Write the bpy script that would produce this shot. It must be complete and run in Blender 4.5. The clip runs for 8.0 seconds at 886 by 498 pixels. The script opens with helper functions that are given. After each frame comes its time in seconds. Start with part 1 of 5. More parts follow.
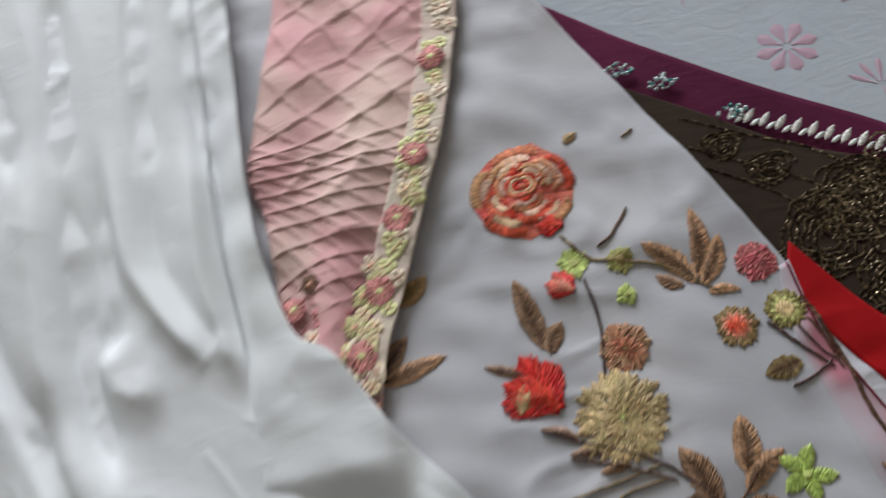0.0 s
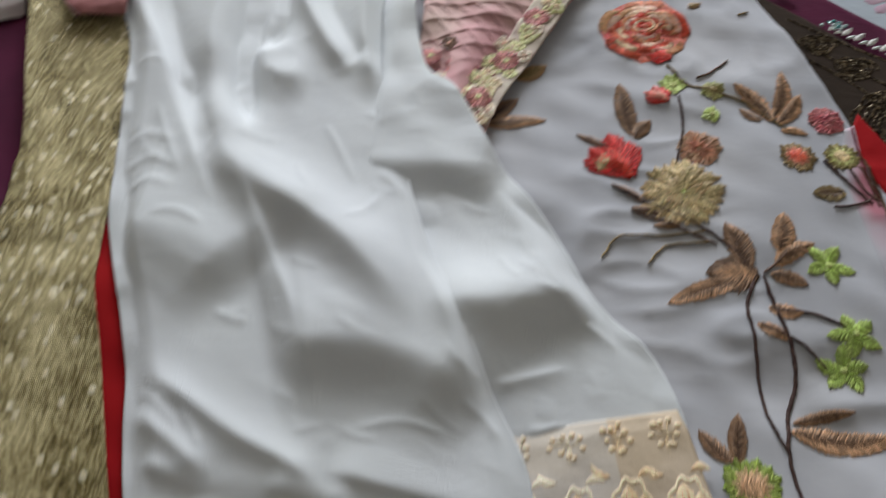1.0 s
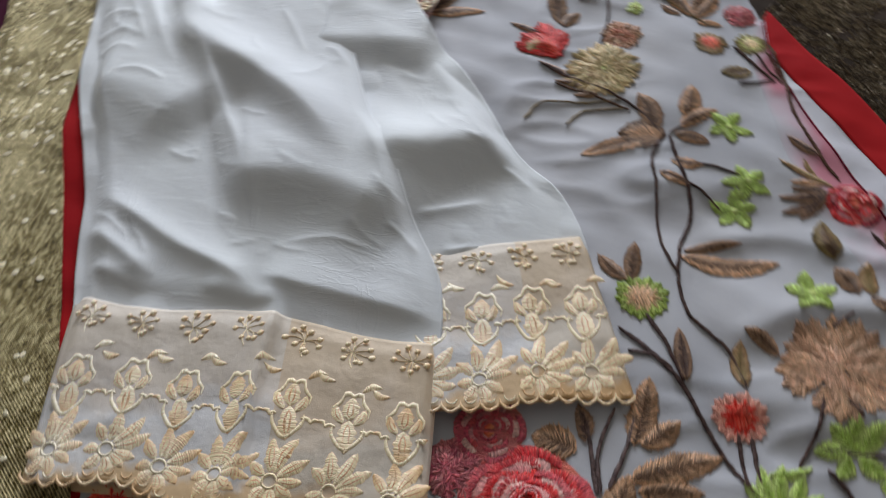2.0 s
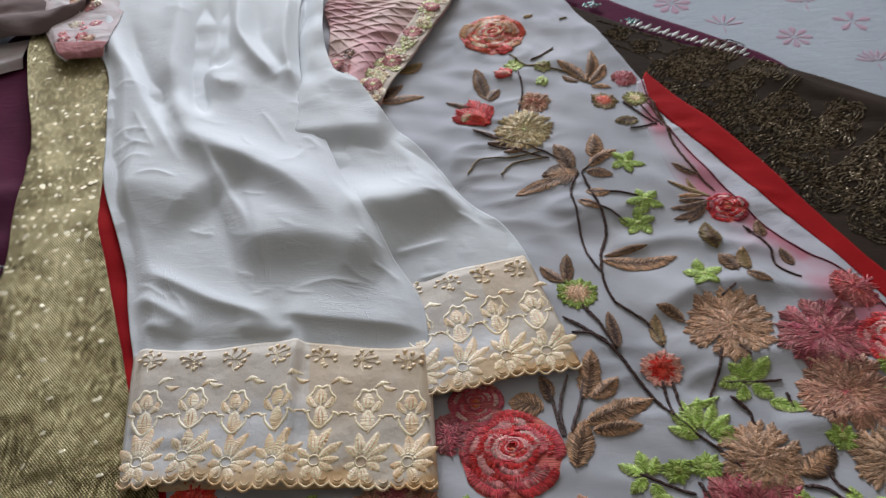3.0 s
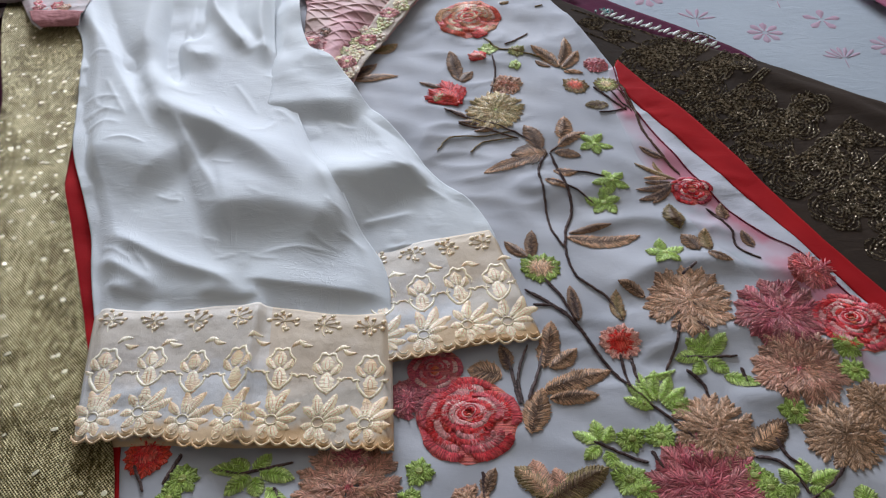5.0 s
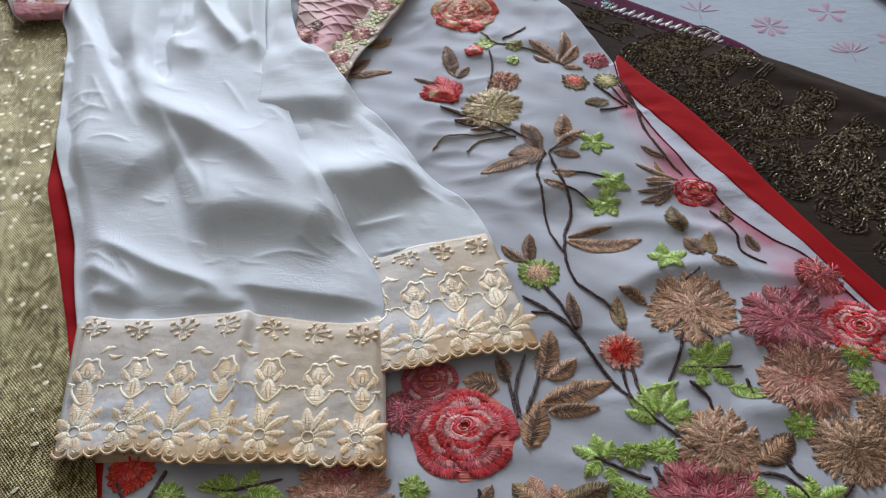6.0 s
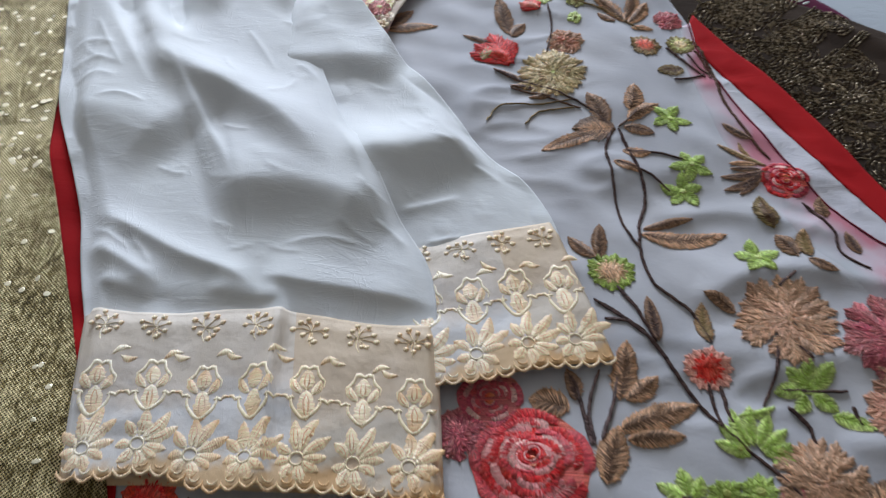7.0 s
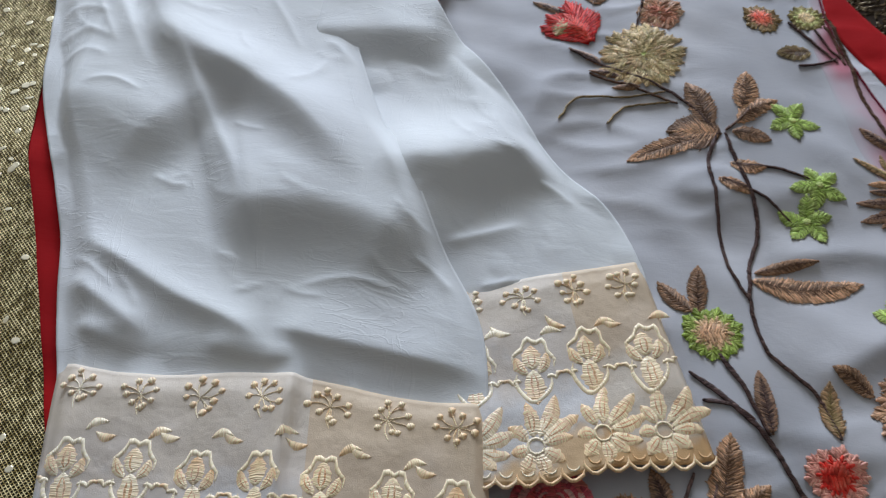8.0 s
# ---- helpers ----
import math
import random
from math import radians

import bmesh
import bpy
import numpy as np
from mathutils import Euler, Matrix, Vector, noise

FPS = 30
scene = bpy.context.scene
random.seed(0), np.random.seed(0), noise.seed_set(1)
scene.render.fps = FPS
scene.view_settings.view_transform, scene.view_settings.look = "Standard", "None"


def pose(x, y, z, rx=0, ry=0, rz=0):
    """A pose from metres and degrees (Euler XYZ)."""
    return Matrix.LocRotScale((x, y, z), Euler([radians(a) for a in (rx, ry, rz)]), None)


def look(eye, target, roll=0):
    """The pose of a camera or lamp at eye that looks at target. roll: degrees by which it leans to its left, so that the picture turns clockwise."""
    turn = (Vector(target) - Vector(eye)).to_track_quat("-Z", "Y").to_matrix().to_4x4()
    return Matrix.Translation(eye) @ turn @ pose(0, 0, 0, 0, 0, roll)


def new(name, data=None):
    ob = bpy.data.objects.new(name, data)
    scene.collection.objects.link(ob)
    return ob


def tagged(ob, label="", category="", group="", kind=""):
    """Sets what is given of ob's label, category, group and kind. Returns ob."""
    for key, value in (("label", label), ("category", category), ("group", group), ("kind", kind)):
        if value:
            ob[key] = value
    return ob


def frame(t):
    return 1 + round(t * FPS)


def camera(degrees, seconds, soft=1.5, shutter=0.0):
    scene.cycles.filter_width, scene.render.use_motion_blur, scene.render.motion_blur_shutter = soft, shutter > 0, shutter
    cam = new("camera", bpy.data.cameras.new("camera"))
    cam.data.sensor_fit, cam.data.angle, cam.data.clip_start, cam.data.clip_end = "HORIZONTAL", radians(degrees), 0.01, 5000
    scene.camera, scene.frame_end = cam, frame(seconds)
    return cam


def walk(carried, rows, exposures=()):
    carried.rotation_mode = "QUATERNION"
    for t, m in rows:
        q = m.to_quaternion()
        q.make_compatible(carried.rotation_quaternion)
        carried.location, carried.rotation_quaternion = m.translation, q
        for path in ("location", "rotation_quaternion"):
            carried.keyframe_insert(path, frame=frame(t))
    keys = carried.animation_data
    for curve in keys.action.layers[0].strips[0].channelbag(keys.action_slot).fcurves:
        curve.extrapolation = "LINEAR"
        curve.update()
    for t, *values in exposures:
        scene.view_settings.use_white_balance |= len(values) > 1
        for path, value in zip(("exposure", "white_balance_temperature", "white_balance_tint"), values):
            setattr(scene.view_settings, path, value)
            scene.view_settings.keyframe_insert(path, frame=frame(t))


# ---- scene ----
cam = camera(51.9, 8.0, soft=1.2, shutter=0.45)
PATH = [
    (0, (0.06, 0.301, 0.674), (-0.104, 1.184, -1.113), -23.2),
    (0.2, (0.029, 0.236, 0.707), (-0.155, 1.182, -1.046), -19.9),
    (0.4, (0.023, 0.207, 0.751), (-0.159, 1.157, -1.0), -19.1),
    (0.5, (0.048, 0.15, 0.721), (-0.185, 1.208, -0.96), -19.6),
    (0.8, (0.016, 0.042, 0.661), (-0.172, 1.155, -0.989), -10.0),
    (1, (-0.02, -0.037, 0.616), (-0.214, 1.106, -1.014), -3.8),
    (1.5, (0.003, -0.137, 0.596), (-0.356, 1.036, -0.984), -3.3),
    (1.8, (0.064, -0.18, 0.576), (-0.329, 1.033, -0.966), -4.3),
    (2, (0.06, -0.196, 0.577), (-0.149, 1.013, -1.003), -2.3),
    (2.2, (0.041, -0.225, 0.608), (-0.103, 1.004, -0.964), -5.6),
    (3.3, (0.056, -0.404, 0.695), (0.008, 1.011, -0.718), -3.2),
    (3.5, (0.059, -0.414, 0.677), (0.019, 1.007, -0.73), -1.6),
    (4, (0.049, -0.421, 0.665), (-0.013, 0.973, -0.768), -1.4),
    (4.5, (0.058, -0.414, 0.67), (0.011, 0.979, -0.764), -1.6),
    (6, (0.065, -0.368, 0.66), (0.028, 1.002, -0.797), -1.5),
    (6.5, (0.038, -0.338, 0.648), (0.022, 0.996, -0.843), -0.3),
    (7, (0.008, -0.261, 0.611), (-0.016, 1.005, -0.938), 0.7),
    (7.5, (-0.004, -0.143, 0.57), (-0.066, 1.027, -1.051), -0.4),
    (8, (0.006, -0.088, 0.545), (-0.145, 1.009, -1.12), -3.3),
]
walk(cam, [(t, look(eye, target, roll)) for t, eye, target, roll in PATH],
     [(0.0, -0.2, 6800, 12), (1.0, -0.2, 6700, 11), (1.5, -0.2, 6650, 12), (2.0, -0.18, 6500, 13), (3.5, -0.1, 6450, 14),
      (4.5, 0.0, 6200, 14), (6.5, 0.05, 6100, 13), (8.0, -0.10, 6150, 12)])

# ---- world and light ----
world = bpy.data.worlds.new("world")
scene.world = world
world.use_nodes = True
sky = world.node_tree.nodes.new("ShaderNodeTexSky")
sky.sky_type, sky.sun_disc = "NISHITA", False
sky.sun_elevation, sky.sun_rotation = radians(40), radians(200)
back = world.node_tree.nodes["Background"]
world.node_tree.links.new(sky.outputs["Color"], back.inputs["Color"])
back.inputs["Strength"].default_value = 0.1

window_light = bpy.data.lights.new("window_light", "AREA")
window_light.shape, window_light.size, window_light.size_y = "RECTANGLE", 2.0, 1.35
window_light.energy, window_light.color = 182, (0.86, 0.93, 1.0)
lamp = new("window_light", window_light)
lamp.matrix_world = look((-0.55, 4.05, 1.35), (0.0, 0.3, 0.0))


# ---- materials ----
def material(name, color, rough=0.6, metal=0.0, sheen=0.0):
    m = bpy.data.materials.new(name)
    m.use_nodes = True
    b = m.node_tree.nodes["Principled BSDF"]
    b.inputs["Base Color"].default_value = (*color, 1)
    b.inputs["Roughness"].default_value = rough
    b.inputs["Metallic"].default_value = metal
    b.inputs["Sheen Weight"].default_value = sheen
    b.inputs["Sheen Roughness"].default_value = 0.4
    return m, m.node_tree.nodes, m.node_tree.links, b


def math_node(nodes, links, op, a, b=None):
    n = nodes.new("ShaderNodeMath")
    n.operation = op
    for i, v in enumerate((a, b)):
        if v is None:
            continue
        if isinstance(v, (int, float)):
            n.inputs[i].default_value = v
        else:
            links.new(v, n.inputs[i])
    return n.outputs[0]


def noise_node(nodes, links, scale, detail=3.0, vector=None, distortion=0.0):
    n = nodes.new("ShaderNodeTexNoise")
    n.inputs["Scale"].default_value = scale
    n.inputs["Detail"].default_value = detail
    n.inputs["Distortion"].default_value = distortion
    if vector is None:
        c = nodes.new("ShaderNodeTexCoord")
        vector = c.outputs["Object"]
    links.new(vector, n.inputs["Vector"])
    return n.outputs["Fac"]


def ramp(nodes, links, fac, stops):
    r = nodes.new("ShaderNodeValToRGB")
    while len(r.color_ramp.elements) < len(stops):
        r.color_ramp.elements.new(0.5)
    for e, (at, c) in zip(r.color_ramp.elements, stops):
        e.position, e.color = at, (*c, 1)
    links.new(fac, r.inputs["Fac"])
    return r.outputs["Color"]


def bump(nodes, links, bsdf, height, strength, distance):
    n = nodes.new("ShaderNodeBump")
    n.inputs["Strength"].default_value, n.inputs["Distance"].default_value = strength, distance
    links.new(height, n.inputs["Height"])
    links.new(n.outputs["Normal"], bsdf.inputs["Normal"])
    return n


def scaled(nodes, links, x, y, z, rot=0.0, kind="Object"):
    c = nodes.new("ShaderNodeTexCoord")
    m = nodes.new("ShaderNodeMapping")
    m.inputs["Scale"].default_value = (x, y, z)
    m.inputs["Rotation"].default_value = (0, 0, radians(rot))
    links.new(c.outputs[kind], m.inputs["Vector"])
    return m.outputs["Vector"]


def cloth_material(name, color, other, rough, sheen=0.2, thread=0.0007, crease=0.5, mix_scale=9.0, metal=0.0):
    """Woven cloth: two tones at large scale, fine creases, and a thread relief."""
    m, n, l, b = material(name, color, rough, metal, sheen)
    b.inputs["Specular IOR Level"].default_value = 0.22 if rough < 0.6 else 0.12
    large = noise_node(n, l, mix_scale, 4.0)
    l.new(ramp(n, l, large, [(0.35, color), (0.65, other)]), b.inputs["Base Color"])
    weave_a = noise_node(n, l, 1.0, 1.0, scaled(n, l, 0.25 / thread, 1.0 / thread, 40, 12))
    weave_b = noise_node(n, l, 1.0, 1.0, scaled(n, l, 1.0 / thread, 0.25 / thread, 40, 12))
    weave = math_node(n, l, "ADD", weave_a, weave_b)
    fine = noise_node(n, l, 1.0, 6.0, scaled(n, l, 26, 58, 50, -28), 1.6)
    height = math_node(n, l, "ADD", math_node(n, l, "MULTIPLY", weave, 0.02), math_node(n, l, "MULTIPLY", fine, crease))
    bump(n, l, b, height, 0.5, 0.004)
    rough_out = math_node(n, l, "ADD", math_node(n, l, "MULTIPLY", fine, 0.16), rough - 0.08)
    l.new(rough_out, b.inputs["Roughness"])
    return m




def satin_material():
    """White silk with fine thread, soft waves and scattered crisp crease lines."""
    m, n, l, b = material("white_satin", (0.8, 0.81, 0.81), 0.66)
    b.inputs["Specular IOR Level"].default_value = 0.16
    l.new(ramp(n, l, noise_node(n, l, 7.0, 4.0), [(0.35, (0.83, 0.86, 0.88)), (0.65, (0.80, 0.825, 0.86))]), b.inputs["Base Color"])
    weave = noise_node(n, l, 1.0, 1.0, scaled(n, l, 420, 1500, 40, 12))
    wave = noise_node(n, l, 1.0, 5.0, scaled(n, l, 22, 50, 50, -28), 1.6)
    height = math_node(n, l, "ADD", math_node(n, l, "MULTIPLY", weave, 0.025), math_node(n, l, "MULTIPLY", wave, 0.20))
    for sx, sy, turn, gain in ((18, 60, -20, 0.06), (52, 16, 22, 0.05), (30, 80, -48, 0.05)):
        field = noise_node(n, l, 1.0, 2.0, scaled(n, l, sx, sy, 30, turn), 1.2)
        line = math_node(n, l, "MAXIMUM", math_node(n, l, "SUBTRACT", 1.0, math_node(n, l, "MULTIPLY", math_node(n, l, "ABSOLUTE", math_node(n, l, "SUBTRACT", field, 0.5)), 26.0)), 0.0)
        where = math_node(n, l, "MAXIMUM", math_node(n, l, "MULTIPLY", math_node(n, l, "SUBTRACT", noise_node(n, l, 11.0 + 0.1 * sx, 2.0), 0.54), 6.0), 0.0)
        where = math_node(n, l, "MINIMUM", where, 1.0)
        height = math_node(n, l, "ADD", height, math_node(n, l, "MULTIPLY", math_node(n, l, "MULTIPLY", line, where), gain))
    bump(n, l, b, height, 0.55, 0.004)
    return m


SATIN = satin_material()
CHIFFON = cloth_material("white_chiffon", (0.61, 0.61, 0.645), (0.52, 0.53, 0.58), 0.75, 0.0, 0.0008, 0.12, 6.0)
LINING = cloth_material("white_lining", (0.70, 0.70, 0.76), (0.62, 0.62, 0.69), 0.7, 0.0, 0.0008, 0.5)
PIPING = cloth_material("dark_red_cord", (0.20, 0.012, 0.03), (0.14, 0.01, 0.025), 0.8, 0.0)
RED_CLOTH = cloth_material("red_lining", (0.46, 0.010, 0.012), (0.38, 0.008, 0.012), 0.85, 0.0, 0.0008, 0.15)
BROWN_CLOTH = cloth_material("brown_silk", (0.052, 0.035, 0.025), (0.038, 0.026, 0.019), 0.9, 0.0, 0.0007, 0.4)
MAROON_CLOTH = cloth_material("maroon_silk", (0.125, 0.018, 0.055), (0.085, 0.012, 0.038), 0.85, 0.0, 0.0007, 0.4)
SHEET = cloth_material("bed_cotton", (0.52, 0.57, 0.63), (0.47, 0.52, 0.58), 0.85, 0.0, 0.0009, 0.3, 5.0)
PINK_PRINT = cloth_material("pink_print", (0.56, 0.36, 0.45), (0.55, 0.41, 0.50), 0.85, 0.0, 0.0009, 0.2)
PINK_CLOTH = cloth_material("pink_towel", (0.55, 0.20, 0.30), (0.5, 0.16, 0.26), 0.85, 0.1, 0.0012, 0.3)
WALL_PAINT = cloth_material("wall_paint", (0.42, 0.39, 0.35), (0.38, 0.36, 0.32), 0.85, 0.0, 0.003, 0.1, 2.0)


def lace_material():
    m, n, l, b = material("cream_organza", (0.7, 0.62, 0.48), 0.6, 0.0, 0.0)
    uv = n.new("ShaderNodeUVMap")
    sep = n.new("ShaderNodeSeparateXYZ")
    l.new(uv.outputs["UV"], sep.inputs[0])
    wob = math_node(n, l, "MULTIPLY", math_node(n, l, "SUBTRACT", noise_node(n, l, 26.0, 4.0), 0.5), 0.75)
    at = math_node(n, l, "ADD", sep.outputs["Y"], wob)
    warm = n.new("ShaderNodeMix")
    warm.data_type, warm.blend_type = "RGBA", "MULTIPLY"
    warm.inputs[7].default_value = (0.96, 0.86, 0.72, 1)
    l.new(math_node(n, l, "GREATER_THAN", sep.outputs["X"], 0.60), warm.inputs[0])
    l.new(warm.outputs[2], b.inputs["Base Color"])
    l.new(ramp(n, l, at, [(0.2, (0.76, 0.67, 0.57)), (0.46, (0.78, 0.70, 0.63)), (0.64, (0.80, 0.79, 0.80)), (0.84, (0.80, 0.77, 0.75)), (0.95, (0.80, 0.56, 0.32))]), warm.inputs[6])
    mesh = noise_node(n, l, 1.0, 1.0, scaled(n, l, 1500, 1500, 40, 45))
    soft = noise_node(n, l, 45.0, 3.0)
    bump(n, l, b, math_node(n, l, "ADD", math_node(n, l, "MULTIPLY", mesh, 0.1), soft), 0.4, 0.004)
    return m


LACE = lace_material()


def dyed_material():
    """Sheer white cloth whose pink dye deepens towards its edge in soft patches."""
    m, n, l, b = material("pink_dyed_chiffon", (0.66, 0.5, 0.55), 0.75)
    b.inputs["Specular IOR Level"].default_value = 0.18
    uv = n.new("ShaderNodeUVMap")
    sep = n.new("ShaderNodeSeparateXYZ")
    l.new(uv.outputs["UV"], sep.inputs[0])
    patch = math_node(n, l, "MULTIPLY", math_node(n, l, "SUBTRACT", noise_node(n, l, 16.0, 3.0), 0.40), 3.0)
    at = math_node(n, l, "MULTIPLY", sep.outputs["X"], math_node(n, l, "ADD", patch, 0.50))
    l.new(ramp(n, l, at, [(0.03, (0.545, 0.568, 0.61)), (0.25, (0.58, 0.46, 0.52)), (0.7, (0.60, 0.24, 0.30))]), b.inputs["Base Color"])
    return m


PINK_DYE = dyed_material()


def thread_material(name, pitch, metal=0.0, rough=0.5, skew=0.7, contrast=2.6, gloss=0.1):
    """Satin-stitch embroidery: the colour lies in the mesh, the stitches run across each pad, silk highlights are
    painted in.
    """
    m, n, l, b = material(name, (0.5, 0.5, 0.5), rough, metal, 0.0)
    b.inputs["Specular IOR Level"].default_value = gloss
    col = n.new("ShaderNodeVertexColor")
    col.layer_name = "thread"
    uv = n.new("ShaderNodeUVMap")
    sep = n.new("ShaderNodeSeparateXYZ")
    l.new(uv.outputs["UV"], sep.inputs[0])
    side = math_node(n, l, "ABSOLUTE", sep.outputs["Y"])
    run = math_node(n, l, "ADD", sep.outputs["X"], math_node(n, l, "MULTIPLY", side, skew))
    comb = n.new("ShaderNodeCombineXYZ")
    l.new(math_node(n, l, "MULTIPLY", run, 1.0 / pitch), comb.inputs[0])
    l.new(math_node(n, l, "MULTIPLY", sep.outputs["Y"], 70.0), comb.inputs[1])
    info = n.new("ShaderNodeObjectInfo")
    l.new(math_node(n, l, "MULTIPLY", info.outputs["Random"], 50.0), comb.inputs[2])
    strand = noise_node(n, l, 1.0, 2.0, comb.outputs[0])
    patch = noise_node(n, l, 120.0, 2.0)
    tone = math_node(n, l, "ADD", math_node(n, l, "MULTIPLY", strand, contrast), 1.0 - 0.5 * contrast)
    tone = math_node(n, l, "MULTIPLY", tone, math_node(n, l, "ADD", math_node(n, l, "MULTIPLY", patch, 0.6), 0.95))
    mul = n.new("ShaderNodeVectorMath")
    mul.operation = "SCALE"
    l.new(col.outputs["Color"], mul.inputs[0])
    l.new(tone, mul.inputs["Scale"])
    # silk highlights painted into the colour: the brightest strands turn pale gold
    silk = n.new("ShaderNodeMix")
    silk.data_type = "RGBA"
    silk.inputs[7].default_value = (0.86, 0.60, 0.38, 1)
    painted_glint = math_node(n, l, "MULTIPLY", math_node(n, l, "MAXIMUM", math_node(n, l, "SUBTRACT", strand, 0.56), 0.0), 0.6)
    l.new(painted_glint, silk.inputs[0])
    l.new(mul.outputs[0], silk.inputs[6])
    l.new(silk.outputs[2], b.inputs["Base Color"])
    bump(n, l, b, strand, 0.9, 0.0006 * contrast)
    return m


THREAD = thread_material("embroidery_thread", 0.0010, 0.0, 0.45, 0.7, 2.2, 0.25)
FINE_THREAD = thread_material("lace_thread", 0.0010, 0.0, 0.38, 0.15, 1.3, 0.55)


def gold_net_material():
    m, n, l, b = material("gold_net", (0.3, 0.25, 0.1), 0.5, 0.3)
    b.inputs["Specular IOR Level"].default_value = 0.2
    vec = scaled(n, l, 1, 1, 1, 0, "UV")
    sep = n.new("ShaderNodeSeparateXYZ")
    l.new(vec, sep.inputs[0])
    warp = math_node(n, l, "MULTIPLY", noise_node(n, l, 40.0, 2.0), 3.0)
    a = math_node(n, l, "ADD", math_node(n, l, "MULTIPLY", math_node(n, l, "ADD", sep.outputs["X"], sep.outputs["Y"]), 6.2832 / 0.0030), warp)
    c = math_node(n, l, "ADD", math_node(n, l, "MULTIPLY", math_node(n, l, "SUBTRACT", sep.outputs["X"], sep.outputs["Y"]), 6.2832 / 0.0030), warp)
    net = math_node(n, l, "MAXIMUM", math_node(n, l, "SINE", a), math_node(n, l, "SINE", c))
    glit = noise_node(n, l, 1.0, 2.0, scaled(n, l, 420, 800, 300, 0))
    fleck = noise_node(n, l, 1.0, 3.0, scaled(n, l, 340, 130, 200, -15))
    cloudy = noise_node(n, l, 22.0, 3.0)
    coarse = math_node(n, l, "ADD", math_node(n, l, "MULTIPLY", fleck, 0.55), math_node(n, l, "MULTIPLY", cloudy, 0.35))
    mixv = math_node(n, l, "ADD", math_node(n, l, "MULTIPLY", net, 0.34), math_node(n, l, "ADD", math_node(n, l, "MULTIPLY", glit, 0.34), math_node(n, l, "SUBTRACT", coarse, 0.21)))
    l.new(ramp(n, l, mixv, [(0.36, (0.014, 0.010, 0.003)), (0.53, (0.085, 0.062, 0.016)), (0.65, (0.36, 0.265, 0.08)), (0.77, (1.0, 0.86, 0.50))]), b.inputs["Base Color"])
    bump(n, l, b, mixv, 0.8, 0.002)
    return m


GOLD_NET = gold_net_material()
SEQUIN, _n, _l, _b = material("sequin_gold", (1.0, 0.92, 0.70), 0.4, 0.55)
ZARI, _n, _l, _b = material("antique_gold_thread", (0.35, 0.28, 0.2), 0.4, 0.85)
_l.new(ramp(_n, _l, noise_node(_n, _l, 300.0, 2.0), [(0.42, (0.060, 0.042, 0.026)), (0.68, (0.50, 0.40, 0.27))]), _b.inputs["Base Color"])
BEAD, _n, _l, _b = material("silver_bead", (0.62, 0.72, 0.72), 0.2, 0.6)
TEAL, _n, _l, _b = material("teal_bead", (0.05, 0.30, 0.30), 0.2, 0.4)

# thread colours
RED, PINK, CORAL = (0.68, 0.010, 0.016), (0.70, 0.13, 0.17), (0.74, 0.06, 0.025)
CREAM, TAN, PEACH = (0.72, 0.54, 0.28), (0.62, 0.36, 0.205), (0.74, 0.40, 0.275)
MAROON, GREEN, LIME = (0.46, 0.055, 0.11), (0.30, 0.47, 0.06), (0.56, 0.70, 0.22)
OLIVE, BROWN, DARK = (0.26, 0.19, 0.07), (0.105, 0.052, 0.028), (0.060, 0.032, 0.034)


# ---- builders ----
def part(name, bm, mat, parent, label="", kind=""):
    """One mesh object from a bmesh, under a thing or a part."""
    me = bpy.data.meshes.new(name)
    bm.to_mesh(me)
    bm.free()
    me.materials.append(mat)
    me.shade_smooth()
    ob = new(name, me)
    ob.parent = parent
    return tagged(ob, label, kind=kind)


def thing(name, label, category, group="", kind=""):
    return tagged(new(name), label, category, group, kind)


def spline(pts, n):
    """n points along a smooth curve through pts."""
    p = np.array(pts, float)
    p = np.vstack([2 * p[0] - p[1], p, 2 * p[-1] - p[-2]])
    out = []
    for s in np.linspace(0, len(pts) - 1 - 1e-6, n):
        i = int(s)
        t = s - i
        a, b, c, d = p[i:i + 4]
        out.append(0.5 * (2 * b + (c - a) * t + (2 * a - 5 * b + 4 * c - d) * t * t + (3 * b - a - 3 * c + d) * t ** 3))
    return np.array(out)


def strip(left, right, nu, nv):
    """A grid of plan points between two smooth edges: shape (nv, nu, 2)."""
    a, b = spline(left, nv), spline(right, nv)
    u = np.linspace(0, 1, nu)[None, :, None]
    return a[:, None] * (1 - u) + b[:, None] * u


def sheet_mesh(grid, z, uv_metres=True):
    nv, nu, _ = grid.shape
    bm = bmesh.new()
    uv = bm.loops.layers.uv.new("UVMap")
    vs = [[bm.verts.new((grid[j, i, 0], grid[j, i, 1], z[j, i])) for i in range(nu)] for j in range(nv)]
    for j in range(nv - 1):
        for i in range(nu - 1):
            f = bm.faces.new((vs[j][i], vs[j][i + 1], vs[j + 1][i + 1], vs[j + 1][i]))
            for loop, (jj, ii) in zip(f.loops, ((j, i), (j, i + 1), (j + 1, i + 1), (j + 1, i))):
                loop[uv].uv = grid[jj, ii] if uv_metres else (ii / (nu - 1), jj / (nv - 1))
    bmesh.ops.recalc_face_normals(bm, faces=bm.faces)
    if sum(f.normal.z for f in bm.faces) < 0:
        bmesh.ops.reverse_faces(bm, faces=bm.faces)
    return bm


def cloth(name, grid, z, mat, parent, label="", thick=0.0008, uv_metres=True):
    ob = part(name, sheet_mesh(grid, z, uv_metres), mat, parent, label)
    s = ob.modifiers.new("thickness", "SOLIDIFY")
    s.thickness, s.offset = thick, -1
    return ob


